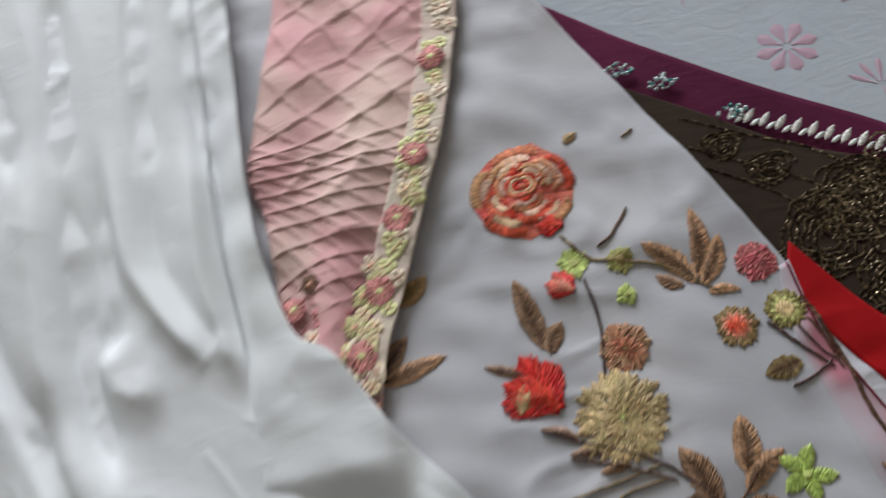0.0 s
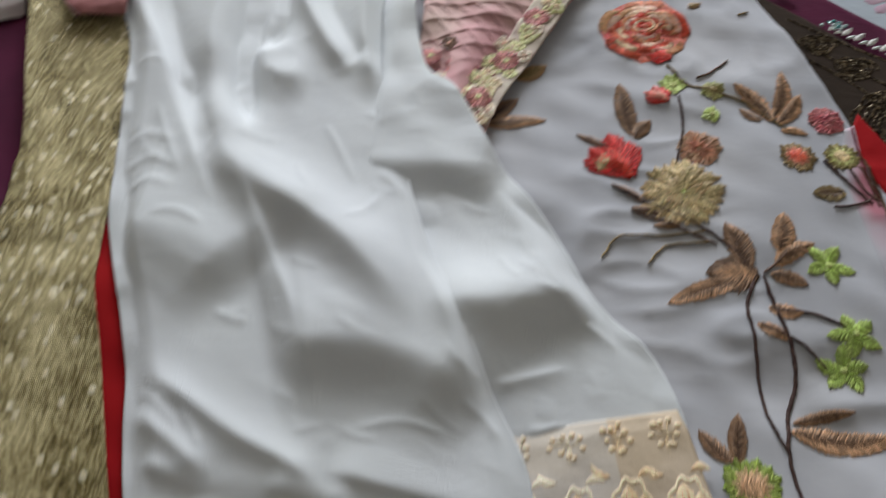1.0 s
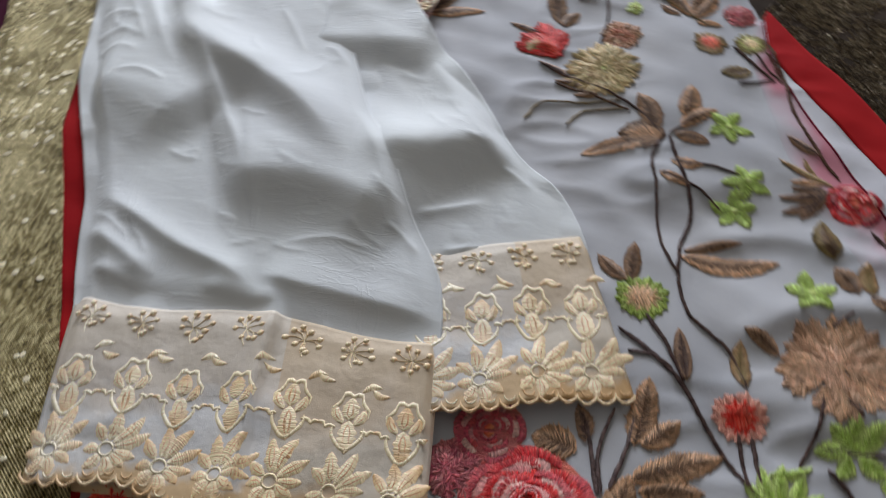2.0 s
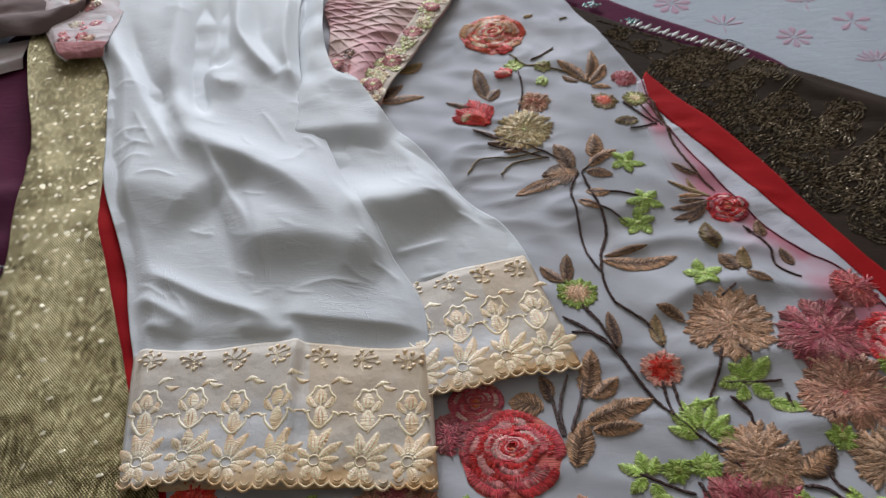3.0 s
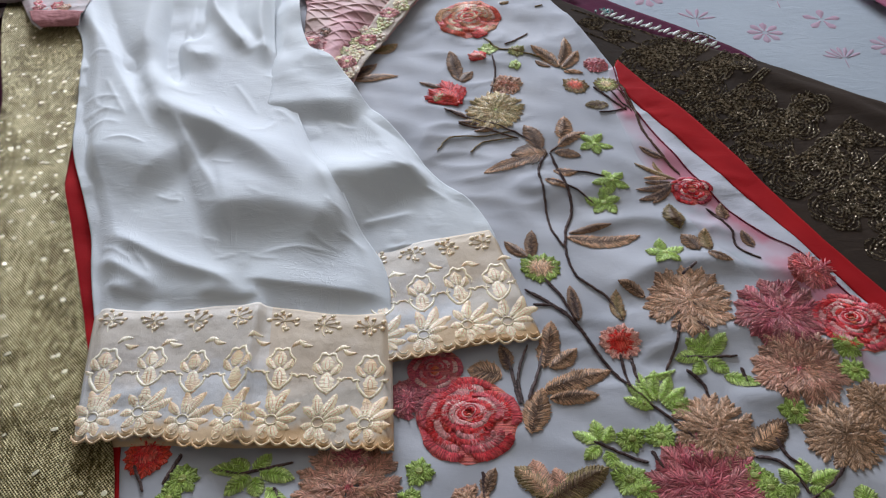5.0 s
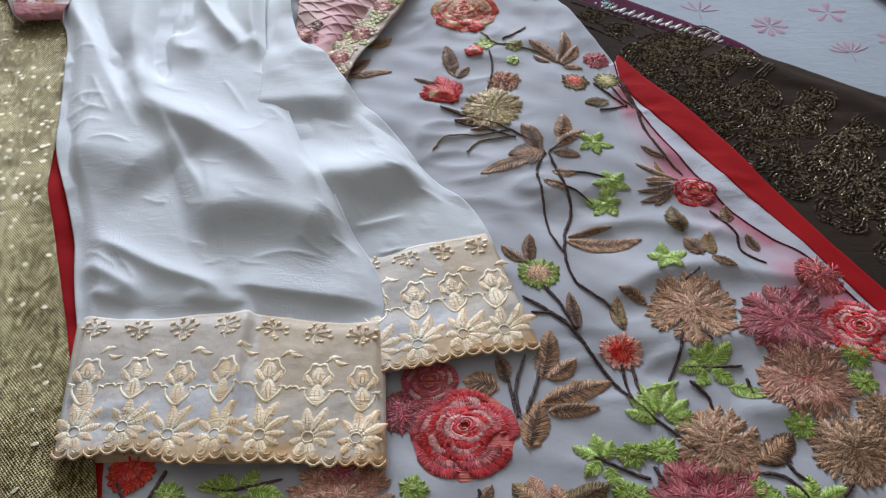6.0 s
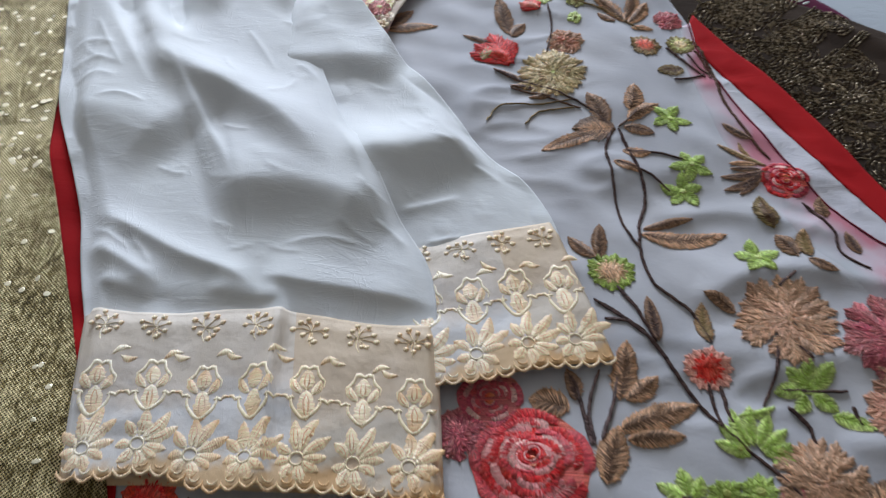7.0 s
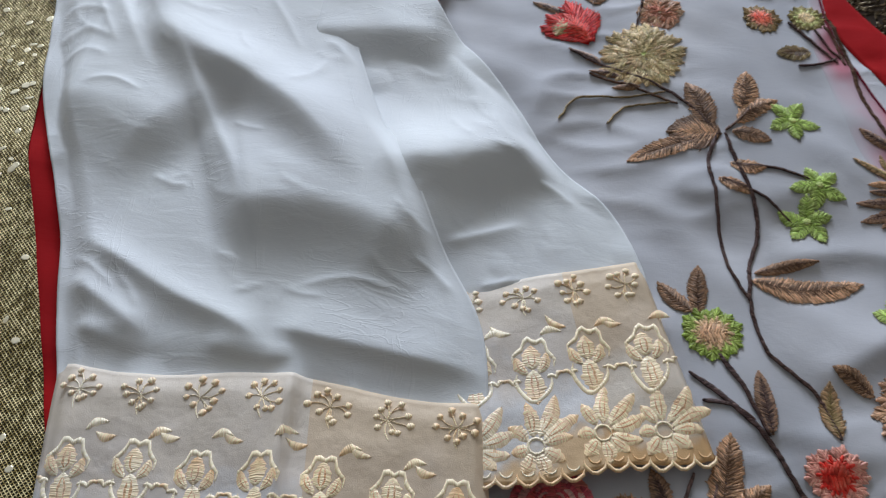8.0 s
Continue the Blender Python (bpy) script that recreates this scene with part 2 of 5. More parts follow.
def rise(x, y, scale, seed=0.0):
    """Smooth noise over plan arrays, about -1 to 1."""
    flat = [noise.noise((a * scale, b * scale, seed)) for a, b in zip(np.ravel(x), np.ravel(y))]
    return np.array(flat).reshape(np.shape(x))


def fold(x, y, pts, h, wa, wb):
    """A ridge along pts, wa wide on its left and wb on its right, fading at both ends."""
    p = np.array(spline(pts, 4 * len(pts)))
    best, at, side = np.full(x.shape, 1e9), np.zeros(x.shape), np.zeros(x.shape)
    for i in range(len(p) - 1):
        (ax, ay), (bx, by) = p[i], p[i + 1]
        dx, dy = bx - ax, by - ay
        t = np.clip(((x - ax) * dx + (y - ay) * dy) / (dx * dx + dy * dy), 0, 1)
        ox, oy = x - ax - t * dx, y - ay - t * dy
        d = np.hypot(ox, oy)
        near = d < best
        best = np.where(near, d, best)
        at = np.where(near, (i + t) / (len(p) - 1), at)
        side = np.where(near, dx * oy - dy * ox, side)
    w = np.where(side > 0, wa, wb)
    fade = np.clip(at / 0.25, 0, 1) * np.clip((1 - at) / 0.25, 0, 1)
    return h * (fade * fade * (3 - 2 * fade)) * np.exp(-((best / w) ** (1.8 if h > 0.009 else 1.45)))


def smooth(v, a, b):
    t = np.clip((v - a) / (b - a), 0, 1)
    return t * t * (3 - 2 * t)


# ---- the room ----
BED = -0.010


def box(name, lo, hi, mat, label, category="", kind="structure"):
    bm = bmesh.new()
    bmesh.ops.create_cube(bm, size=1.0)
    for v in bm.verts:
        v.co = [lo[i] + (v.co[i] + 0.5) * (hi[i] - lo[i]) for i in range(3)]
    ob = part(name, bm, mat, None, label, kind)
    ob.data.shade_flat()
    return tagged(ob, category=category)


FLOOR_MAT = cloth_material("floor_tile", (0.45, 0.40, 0.34), (0.40, 0.36, 0.31), 0.4, 0.0, 0.004, 0.1, 3.0)
box("floor", (-2.6, -2.6, -0.62), (2.6, 4.3, -0.55), FLOOR_MAT, "plain beige tiled bedroom floor", "floor")
box("ceiling", (-2.6, -2.6, 2.2), (2.6, 4.3, 2.3), WALL_PAINT, "plain painted ceiling", "ceiling")
box("wall_west", (-2.6, -2.6, -0.55), (-2.5, 4.3, 2.2), WALL_PAINT, "plain beige painted wall", "wall")
box("wall_east", (2.5, -2.6, -0.55), (2.6, 4.3, 2.2), WALL_PAINT, "plain beige painted wall", "wall")
box("wall_south", (-2.5, -2.6, -0.55), (2.5, -2.5, 2.2), WALL_PAINT, "plain beige painted wall", "wall")
# the north wall has the window opening
box("wall_north", (-2.5, 4.2, -0.55), (2.5, 4.3, 0.5), WALL_PAINT, "beige wall below the window", "wall")
box("wall_north_head", (-2.5, 4.2, 2.0), (2.5, 4.3, 2.2), WALL_PAINT, "beige wall above the window", "wall")
box("wall_north_side", (-2.5, 4.2, 0.5), (-1.85, 4.3, 2.0), WALL_PAINT, "beige wall beside the window", "wall")
box("wall_north_pier", (0.35, 4.2, 0.5), (2.5, 4.3, 2.0), WALL_PAINT, "beige wall beside the window", "wall")

# ---- the bed and its sheet ----
mattress = box("mattress", (-1.02, -1.15, -0.33), (1.02, 1.35, -0.018), SHEET, "thick mattress under a printed sheet", "mattress", "thing")
bev = mattress.modifiers.new("round", "BEVEL")
bev.width, bev.segments = 0.04, 4
box("bed", (-0.98, -1.1, -0.55), (0.98, 1.3, -0.33), FLOOR_MAT, "plain low bed platform under the mattress", "bed", "thing")


def bed_z(x, y):
    x, y = np.asarray(x, float), np.asarray(y, float)
    return BED + 0.002 * rise(x, y, 5.0, 3.1) + 0.0008 * rise(x, y, 22.0, 7.7)


bed_sheet = thing("bed_sheet", "pale blue-white cotton bed sheet printed with pink flowers", "bed sheet")
g = strip([(-1.0, -1.1), (-1.0, 0.1), (-1.0, 1.3)], [(1.0, -1.1), (1.0, 0.1), (1.0, 1.3)], 130, 150)
cloth("sheet_cloth", g, bed_z(g[..., 0], g[..., 1]), SHEET, bed_sheet)


# ---- embroidery ----
def strands(bm, p0, p1, zf, lift, thick, width, near, far, rr):
    """Single threads from p0 to p1, each an arched ridge that dives into the cloth at its end."""
    uv, col = bm.loops.layers.uv.verify(), bm.loops.layers.float_color.get("thread") or bm.loops.layers.float_color.new("thread")
    p0, p1 = np.array(p0, float), np.array(p1, float)
    d = p1 - p0
    size = np.maximum(np.hypot(d[:, 0], d[:, 1]), 1e-6)
    d = d / size[:, None]
    side = np.stack([-d[:, 1], d[:, 0]], 1)
    at, wide, high = np.array((0.0, 0.55, 1.0)), np.array((0.7, 1.0, 0.55)), np.array((0.75, 1.0, 0.1))
    cross = np.array((-0.5, 0.0, 0.5))
    xy = p0[:, None, None] + d[:, None, None] * (size[:, None] * at)[:, :, None, None] + side[:, None, None] * (width * wide[:, None] * cross)[None, :, :, None]
    crown = np.array([rr.uniform(0.75, 1.25) for _ in p0])
    z = zf(xy[..., 0], xy[..., 1]) + lift + thick * crown[:, None, None] * high[None, :, None] - 0.42 * width * (np.abs(cross) > 0)[None, None, :]
    for k in range(len(p0)):
        tone = rr.uniform(0.72, 1.22)
        ends = [tuple(tone * c[i] for i in range(3)) for c in (near[k], far[k])]
        tints = [(*ends[0], 1), (*blend(ends[0], ends[1], 0.55), 1), (*ends[1], 1)]
        tag = rr.uniform(0, 0.5)
        vs = [[bm.verts.new((xy[k, i, j, 0], xy[k, i, j, 1], z[k, i, j])) for j in range(3)] for i in range(3)]
        for i in range(2):
            for j in range(2):
                f = bm.faces.new((vs[i][j], vs[i + 1][j], vs[i + 1][j + 1], vs[i][j + 1]))
                f.smooth = True
                for loop, ii in zip(f.loops, (i, i + 1, i + 1, i)):
                    loop[uv].uv = (tag, 0.3 * at[ii] * size[k])
                    loop[col] = tints[ii]


PITCH = 0.00115


def pad(bm, base, tip, width, thick, near, far, zf, shape="leaf", groove=0.0, bend=0.0, nu=9, nv=5, lift=0.0004, jag=0.14, along=False):
    """One raised stitched pad from base to tip, coloured from near to far."""
    uv, col = bm.loops.layers.uv.verify(), bm.loops.layers.float_color.get("thread") or bm.loops.layers.float_color.new("thread")
    thick, lift = 0.42 * thick, 0.6 * lift
    a, b = np.array(base, float), np.array(tip, float)
    d = b - a
    length = max(float(np.hypot(*d)), 1e-5)
    d /= length
    n = np.array([-d[1], d[0]])
    u, v = np.linspace(0, 1, nu), np.linspace(-1, 1, nv)
    if shape == "leaf":
        half = 0.5 * width * np.sin(np.pi * u ** 0.9) ** 0.62
    elif shape == "petal":
        half = 0.5 * width * np.sin(np.pi * np.clip(u, 0, 1) ** 1.9) ** 0.55
        half = np.maximum(half, 0.12 * width * (1 - u))
    elif shape == "disc":
        half = 0.5 * width * np.sqrt(np.clip(1 - (2 * u - 1) ** 2, 0.002, 1))
    else:
        half = 0.5 * width * np.minimum(1, np.minimum(u, 1 - u) * 12 + 0.35)
    if jag:
        half = half * (1 + jag * np.array([noise.noise((length * 977 + 3.1 * i, width * 531, 0.0)) for i in range(nu)]))
    sewn = shape != "band" and length * width > 0.00006 and thick > 0.0004
    if sewn:
        rr = random.Random(int(1e6 * (abs(a[0]) + 3 * abs(a[1]) + length)))
        slant = {"leaf": 0.7, "petal": 1.3, "disc": 0.3}[shape]
        steps = max(4, int(length / PITCH))
        p0, p1, c0, c1 = [], [], [], []
        for s in (-1, 1):
            for k in range(steps):
                t = (k + rr.uniform(0.1, 0.9)) / steps
                e = min(1.0, t + slant * float(np.interp(t, u, half)) / length * rr.uniform(0.8, 1.2))
                out = s * max(float(np.interp(e, u, half)), 0.0008) * rr.uniform(0.93, 1.07)
                b0, b1 = bend * length * math.sin(math.pi * t), bend * length * math.sin(math.pi * e)
                p0.append(a + d * t * length + n * (b0 - 0.0002 * s))
                p1.append(a + d * e * length + n * (b1 + out))
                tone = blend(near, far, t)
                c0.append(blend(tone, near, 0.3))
                # outer thread ends paled at random, a glint put into their colour
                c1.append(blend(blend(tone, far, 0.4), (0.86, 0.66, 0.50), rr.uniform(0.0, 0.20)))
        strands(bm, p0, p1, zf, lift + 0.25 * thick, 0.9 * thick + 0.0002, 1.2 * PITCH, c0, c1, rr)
        # backing at 0.7 of the thread colour paints the shade between strands
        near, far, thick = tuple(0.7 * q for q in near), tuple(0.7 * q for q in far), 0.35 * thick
        half = 0.93 * half
        nu, nv = max(6, nu // 2), 3
        half, u, v = np.interp(np.linspace(0, 1, nu), u, half), np.linspace(0, 1, nu), np.linspace(-1, 1, nv)
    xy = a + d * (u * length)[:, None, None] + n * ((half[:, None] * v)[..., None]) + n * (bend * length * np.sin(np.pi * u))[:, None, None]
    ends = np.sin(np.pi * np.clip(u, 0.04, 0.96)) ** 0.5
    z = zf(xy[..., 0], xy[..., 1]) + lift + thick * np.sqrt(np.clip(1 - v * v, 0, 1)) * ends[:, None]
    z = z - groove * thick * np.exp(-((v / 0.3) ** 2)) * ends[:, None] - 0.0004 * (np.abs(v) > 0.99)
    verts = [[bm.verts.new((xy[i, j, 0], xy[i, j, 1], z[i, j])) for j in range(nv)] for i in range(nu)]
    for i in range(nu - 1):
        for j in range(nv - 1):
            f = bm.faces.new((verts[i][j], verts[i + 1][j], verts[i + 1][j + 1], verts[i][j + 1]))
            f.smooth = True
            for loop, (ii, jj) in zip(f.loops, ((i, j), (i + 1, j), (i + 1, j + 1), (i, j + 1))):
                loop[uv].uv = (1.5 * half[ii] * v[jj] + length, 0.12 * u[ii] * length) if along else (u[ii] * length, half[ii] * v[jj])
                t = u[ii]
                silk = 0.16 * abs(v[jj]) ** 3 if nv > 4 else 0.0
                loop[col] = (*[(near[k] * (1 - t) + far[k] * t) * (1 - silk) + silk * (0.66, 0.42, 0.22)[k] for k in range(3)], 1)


def arc(bm, c, r, a0, a1, width, thick, color, zf, ripple=0.0, waves=3, squash=1.0, lift=0.0004):
    """A stitched band along an arc, the stitches running across it."""
    uv, col = bm.loops.layers.uv.verify(), bm.loops.layers.float_color.get("thread") or bm.loops.layers.float_color.new("thread")
    thick, lift = 0.42 * thick, 0.6 * lift
    nu, nv = max(6, int(abs(a1 - a0) * r / 0.003) + 2), 4
    u, v = np.linspace(0, 1, nu), np.linspace(-1, 1, nv)
    ang = a0 + (a1 - a0) * u
    half = 0.5 * width * np.minimum(1, np.minimum(u, 1 - u) * 6 + 0.25)
    rr = r * (1 + ripple * np.sin(waves * np.pi * u))[:, None] + half[:, None] * v
    x, y = c[0] + rr * np.cos(ang)[:, None], c[1] + squash * rr * np.sin(ang)[:, None]
    if width > 0.0042:
        rs = random.Random(int(1e6 * (abs(c[0]) + abs(c[1]) + r)))
        count = max(5, int(abs(a1 - a0) * (r + 0.25 * width) / PITCH))
        p0, p1 = [], []
        for k in range(count):
            t = (k + rs.uniform(0.2, 0.8)) / count
            ring = r * (1 + ripple * math.sin(waves * math.pi * t))
            h = float(np.interp(t, u, half))
            for q, sg in ((p0, -1), (p1, 1)):
                b = a0 + (a1 - a0) * t + sg * 0.10 * width / max(r, 0.004)
                rad = ring + sg * h * rs.uniform(0.88, 1.2)
                q.append((c[0] + rad * math.cos(b), c[1] + squash * rad * math.sin(b)))
        # far ends lean to a paler tone, a thread glint painted in
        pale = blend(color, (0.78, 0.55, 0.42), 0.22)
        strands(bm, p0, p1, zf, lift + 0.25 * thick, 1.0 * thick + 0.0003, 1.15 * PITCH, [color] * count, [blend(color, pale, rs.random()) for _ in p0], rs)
        # band beneath darkened to 0.7, painted shade in the gaps between threads
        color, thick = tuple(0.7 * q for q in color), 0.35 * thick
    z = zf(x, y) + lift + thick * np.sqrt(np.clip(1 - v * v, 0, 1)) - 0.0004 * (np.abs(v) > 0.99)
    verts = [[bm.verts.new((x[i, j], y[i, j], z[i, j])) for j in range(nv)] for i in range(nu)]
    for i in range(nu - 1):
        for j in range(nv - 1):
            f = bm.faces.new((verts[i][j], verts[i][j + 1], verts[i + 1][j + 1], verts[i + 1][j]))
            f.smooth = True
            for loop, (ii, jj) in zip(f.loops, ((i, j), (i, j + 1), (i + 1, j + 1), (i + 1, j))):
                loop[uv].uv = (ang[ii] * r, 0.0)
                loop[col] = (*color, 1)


def blend(a, b, t):
    return tuple(a[k] * (1 - t) + b[k] * t for k in range(3))


# ---- the kameez ----
def kameez_height(x, y):
    """Height of the kameez cloth over the bed: soft swells, puckers round the stitching, a few folds."""
    z = 0.0105 + 0.0065 * rise(x, y, 9.0, 1.3) + 0.0036 * rise(x + 0.4 * y, y, 26.0, 5.2)
    pucker = 1 - np.abs(rise(x + 0.5 * y, 2.2 * y - 0.6 * x, 15.0, 2.7)) * 2.4
    z = z + 0.0022 * np.clip(pucker, 0, 1) ** 2 * smooth(rise(x, y, 7.0, 9.1), -0.2, 0.3)
    for pts, h, wa, wb in (([(0.17, 0.27), (0.24, 0.28), (0.31, 0.265), (0.36, 0.25)], 0.006, 0.02, 0.012),
                           ([(0.22, 0.10), (0.30, 0.13), (0.38, 0.115), (0.46, 0.09)], 0.005, 0.02, 0.013),
                           ([(0.19, 0.17), (0.27, 0.215), (0.36, 0.20), (0.42, 0.18)], 0.007, 0.018, 0.012),
                           ([(0.10, 0.33), (0.2, 0.33), (0.28, 0.36)], 0.004, 0.03, 0.02),
                           ([(0.05, 0.80), (0.09, 0.70), (0.03, 0.60)], 0.004, 0.03, 0.02),
                           ([(0.29, 0.06), (0.33, 0.055), (0.40, 0.07)], 0.004, 0.012, 0.010),
                           ([(0.06, 0.46), (0.02, 0.40), (0.03, 0.36)], 0.003, 0.02, 0.02)):
        z = z + fold(x, y, pts, h, wa, wb)
    return z


KX, KY = np.linspace(-0.75, 0.85, 401), np.linspace(-0.45, 1.25, 426)
KZ = kameez_height(*np.meshgrid(KX, KY))


def kz(x, y):
    """The kameez height read from its lattice."""
    a = np.clip((np.asarray(x, float) - KX[0]) / (KX[1] - KX[0]), 0, 399.999)
    b = np.clip((np.asarray(y, float) - KY[0]) / (KY[1] - KY[0]), 0, 424.999)
    i, j = a.astype(int), b.astype(int)
    a, b = a - i, b - j
    return (KZ[j, i] * (1 - a) + KZ[j, i + 1] * a) * (1 - b) + (KZ[j + 1, i] * (1 - a) + KZ[j + 1, i + 1] * a) * b


kameez = thing("kameez", "white chiffon kameez with embroidered flowers and red side borders", "dress")
KAM_LEFT = [(-0.20, -0.30), (-0.225, -0.12), (-0.245, 0.0), (-0.33, 0.18), (-0.37, 0.30), (-0.40, 0.50), (-0.42, 0.80), (-0.40, 1.10)]
KAM_RIGHT = [(0.62, -0.20), (0.545, -0.02), (0.455, 0.150), (0.390, 0.266), (0.352, 0.333), (0.290, 0.442), (0.258, 0.52), (0.245, 0.57), (0.155, 0.79), (0.03, 1.05)]
g = strip(KAM_LEFT, KAM_RIGHT, 170, 270)
cloth("front_panel", g, kz(g[..., 0], g[..., 1]), CHIFFON, kameez)
RED_IN = [(0.615, -0.20), (0.542, -0.02), (0.450, 0.150), (0.407, 0.231), (0.383, 0.276), (0.349, 0.336), (0.318, 0.394), (0.284, 0.451), (0.259, 0.500), (0.254, 0.553)]
RED_OUT = [(0.655, -0.17), (0.570, 0.0), (0.472, 0.165), (0.437, 0.229), (0.424, 0.253), (0.388, 0.329), (0.366, 0.381), (0.322, 0.466), (0.292, 0.508), (0.259, 0.566)]
g = strip(RED_IN, RED_OUT, 12, 120)
u = np.tile(np.linspace(0, 1, 12), (120, 1))
cloth("red_border", g, np.maximum(kz(g[..., 0], g[..., 1]) * (1 - u) + 0.0095 * u, 0.007) + 0.0014 + 0.0006 * rise(g[..., 0], g[..., 1], 30.0, 4.0), RED_CLOTH, kameez, "plain red cloth border")
# the plain lining shows between the dyed edge and the red border
LINE_IN = [(0.600, -0.20), (0.530, -0.02), (0.440, 0.155), (0.398, 0.226), (0.370, 0.255), (0.335, 0.305), (0.299, 0.381), (0.274, 0.444), (0.257, 0.495), (0.252, 0.550)]
g = strip(LINE_IN, [(a + 0.002, b) for a, b in RED_IN], 14, 120)
cloth("lining", g, kz(g[..., 0], g[..., 1]) + 0.0008, LINING, kameez, "plain white lining strip")
wide = (0.08, 0.08, 0.075, 0.070, 0.065, 0.055, 0.045, 0.030, 0.020, 0.008)
g = strip([(a - w, b - 0.3 * w) for (a, b), w in zip(LINE_IN, wide)], LINE_IN, 34, 120)
u = np.tile(np.linspace(0, 1, 34), (120, 1))
cloth("dyed_edge", g, kz(g[..., 0], g[..., 1]) - 0.0010 + 0.0014 * smooth(u, 0.0, 0.22), PINK_DYE, kameez, "pink dyed edge of the sheer layer", 0.0003, False)
g = strip([(a - 0.0006, b) for a, b in LINE_IN], [(a + 0.0010, b) for a, b in LINE_IN], 4, 160)
cloth("piping", g, kz(g[..., 0], g[..., 1]) + 0.0014, PIPING, kameez, "thin dark red piping")
g = strip([(-0.20, -0.30), (-0.235, -0.12), (-0.27, 0.0), (-0.345, 0.15), (-0.40, 0.30), (-0.43, 0.50)], [(-0.150, -0.30), (-0.195, -0.12), (-0.223, 0.0), (-0.25, 0.15), (-0.28, 0.30), (-0.33, 0.50)], 16, 110)
cloth("red_border", g, kz(g[..., 0], g[..., 1]) + 0.0014, RED_CLOTH, kameez, "plain red cloth border")


def mz(x, y):
    """The height at which the embroidery lies."""
    return kz(x, y) + 0.0006


def motif(name, bm, label="", parent=None):
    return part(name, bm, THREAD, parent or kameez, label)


def petal(parent, *a, **k):
    bm = bmesh.new()
    pad(bm, *a, along=True, **k)
    motif("petal", bm, "", parent)


def stem(pts, width, color):
    """One continuous raised line of stitches."""
    bm = bmesh.new()
    uv, col = bm.loops.layers.uv.verify(), bm.loops.layers.float_color.new("thread")
    p = spline(pts, 9 * len(pts))
    p = p + 0.0009 * np.array([(noise.noise((170 * a, 170 * b, 1.0)), noise.noise((170 * a, 170 * b, 6.0))) for a, b in p])
    d = np.gradient(p, axis=0)
    d /= np.hypot(d[:, 0], d[:, 1])[:, None]
    nrm = np.stack([-d[:, 1], d[:, 0]], 1)
    run = np.concatenate([[0], np.cumsum(np.hypot(*np.diff(p, axis=0).T))])
    t = np.linspace(0, 1, len(p))
    wide = width * (0.8 + 0.5 * (1 - t)) * (1 + 0.25 * np.array([noise.noise((r * 300, width * 900, 0)) for r in run])) * np.minimum(1, np.minimum(t, 1 - t) * 12 + 0.4)
    wide = 0.8 * wide
    v = np.array((-1, -0.5, 0.5, 1))
    xy = p[:, None] + nrm[:, None] * (0.5 * wide[:, None] * v)[..., None]
    z = mz(xy[..., 0], xy[..., 1]) + np.array((-0.0003, 0.0011, 0.0011, -0.0003))
    vs = [[bm.verts.new((*xy[i, j], z[i, j])) for j in range(4)] for i in range(len(p))]
    for i in range(len(p) - 1):
        for j in range(3):
            f = bm.faces.new((vs[i][j], vs[i + 1][j], vs[i + 1][j + 1], vs[i][j + 1]))
            for loop, (a, b) in zip(f.loops, ((i, j), (i + 1, j), (i + 1, j + 1), (i, j + 1))):
                loop[uv].uv = (run[a], 0.5 * wide[a] * v[b])
                loop[col] = (*blend(color, BROWN, 0.3 * t[a]), 1)
    rs = random.Random(int(1e5 * (abs(p[0, 0]) + abs(p[0, 1]))))
    count = max(4, int(run[-1] / 0.0013))
    p0, p1, tone = [], [], []
    for k in range(count):
        at = (k + 0.5) / count * run[-1]
        q, e = [np.array([np.interp(min(at + o, run[-1]), run, p[:, i]) for i in (0, 1)]) for o in (-0.0008, 0.0016)]
        sd = np.array([np.interp(at, run, nrm[:, i]) for i in (0, 1)]) * 0.5 * np.interp(at, run, wide) * rs.uniform(0.85, 1.25)
        p0.append(q - sd)
        p1.append(e + sd)
        tone.append(blend(blend(color, BROWN, 0.3 * k / count), (0.50, 0.34, 0.30), rs.uniform(0.0, 0.22)))
    strands(bm, p0, p1, mz, 0.0008, 0.0008, 0.0014, tone, tone, rs)
    motif("embroidered_stem", bm)


def leaf(base, tip, width, color, rim=None):
    """A stitched leaf with a groove along its vein, and a paler rim where it has one."""
    r = random.Random(hash((base, tip)) % 9999)
    bend = r.uniform(-0.10, 0.10)
    bm = bmesh.new()
    rim = rim or (blend(color, TAN, 0.55) if color in (BROWN, DARK, OLIVE) else LIME if color == GREEN else None)
    first = rim or color
    pad(bm, base, tip, width * 1.18, 0.0015, first, blend(first, TAN if not rim else color, 0.2), mz, "leaf", 0.3, bend, 22, 7, jag=0.22)
    ob = motif("embroidered_leaf", bm)
    if rim:
        bm = bmesh.new()
        mid = np.array(base) * 0.95 + np.array(tip) * 0.05, np.array(base) * 0.12 + np.array(tip) * 0.88
        pad(bm, *mid, width * 0.80, 0.0013, color, blend(color, rim, 0.25), mz, "leaf", 0.5, bend, 20, 7, 0.0010, jag=0.4)
        motif("inner_stitching", bm, "", ob)
    bm = bmesh.new()
    d = np.subtract(tip, base)
    pad(bm, base, np.array(base) + 0.85 * d, 0.0013, 0.0008, DARK if color != GREEN else OLIVE, color, mz, "band", 0, bend, 9, 3, 0.0015)
    motif("vein", bm, "", ob)


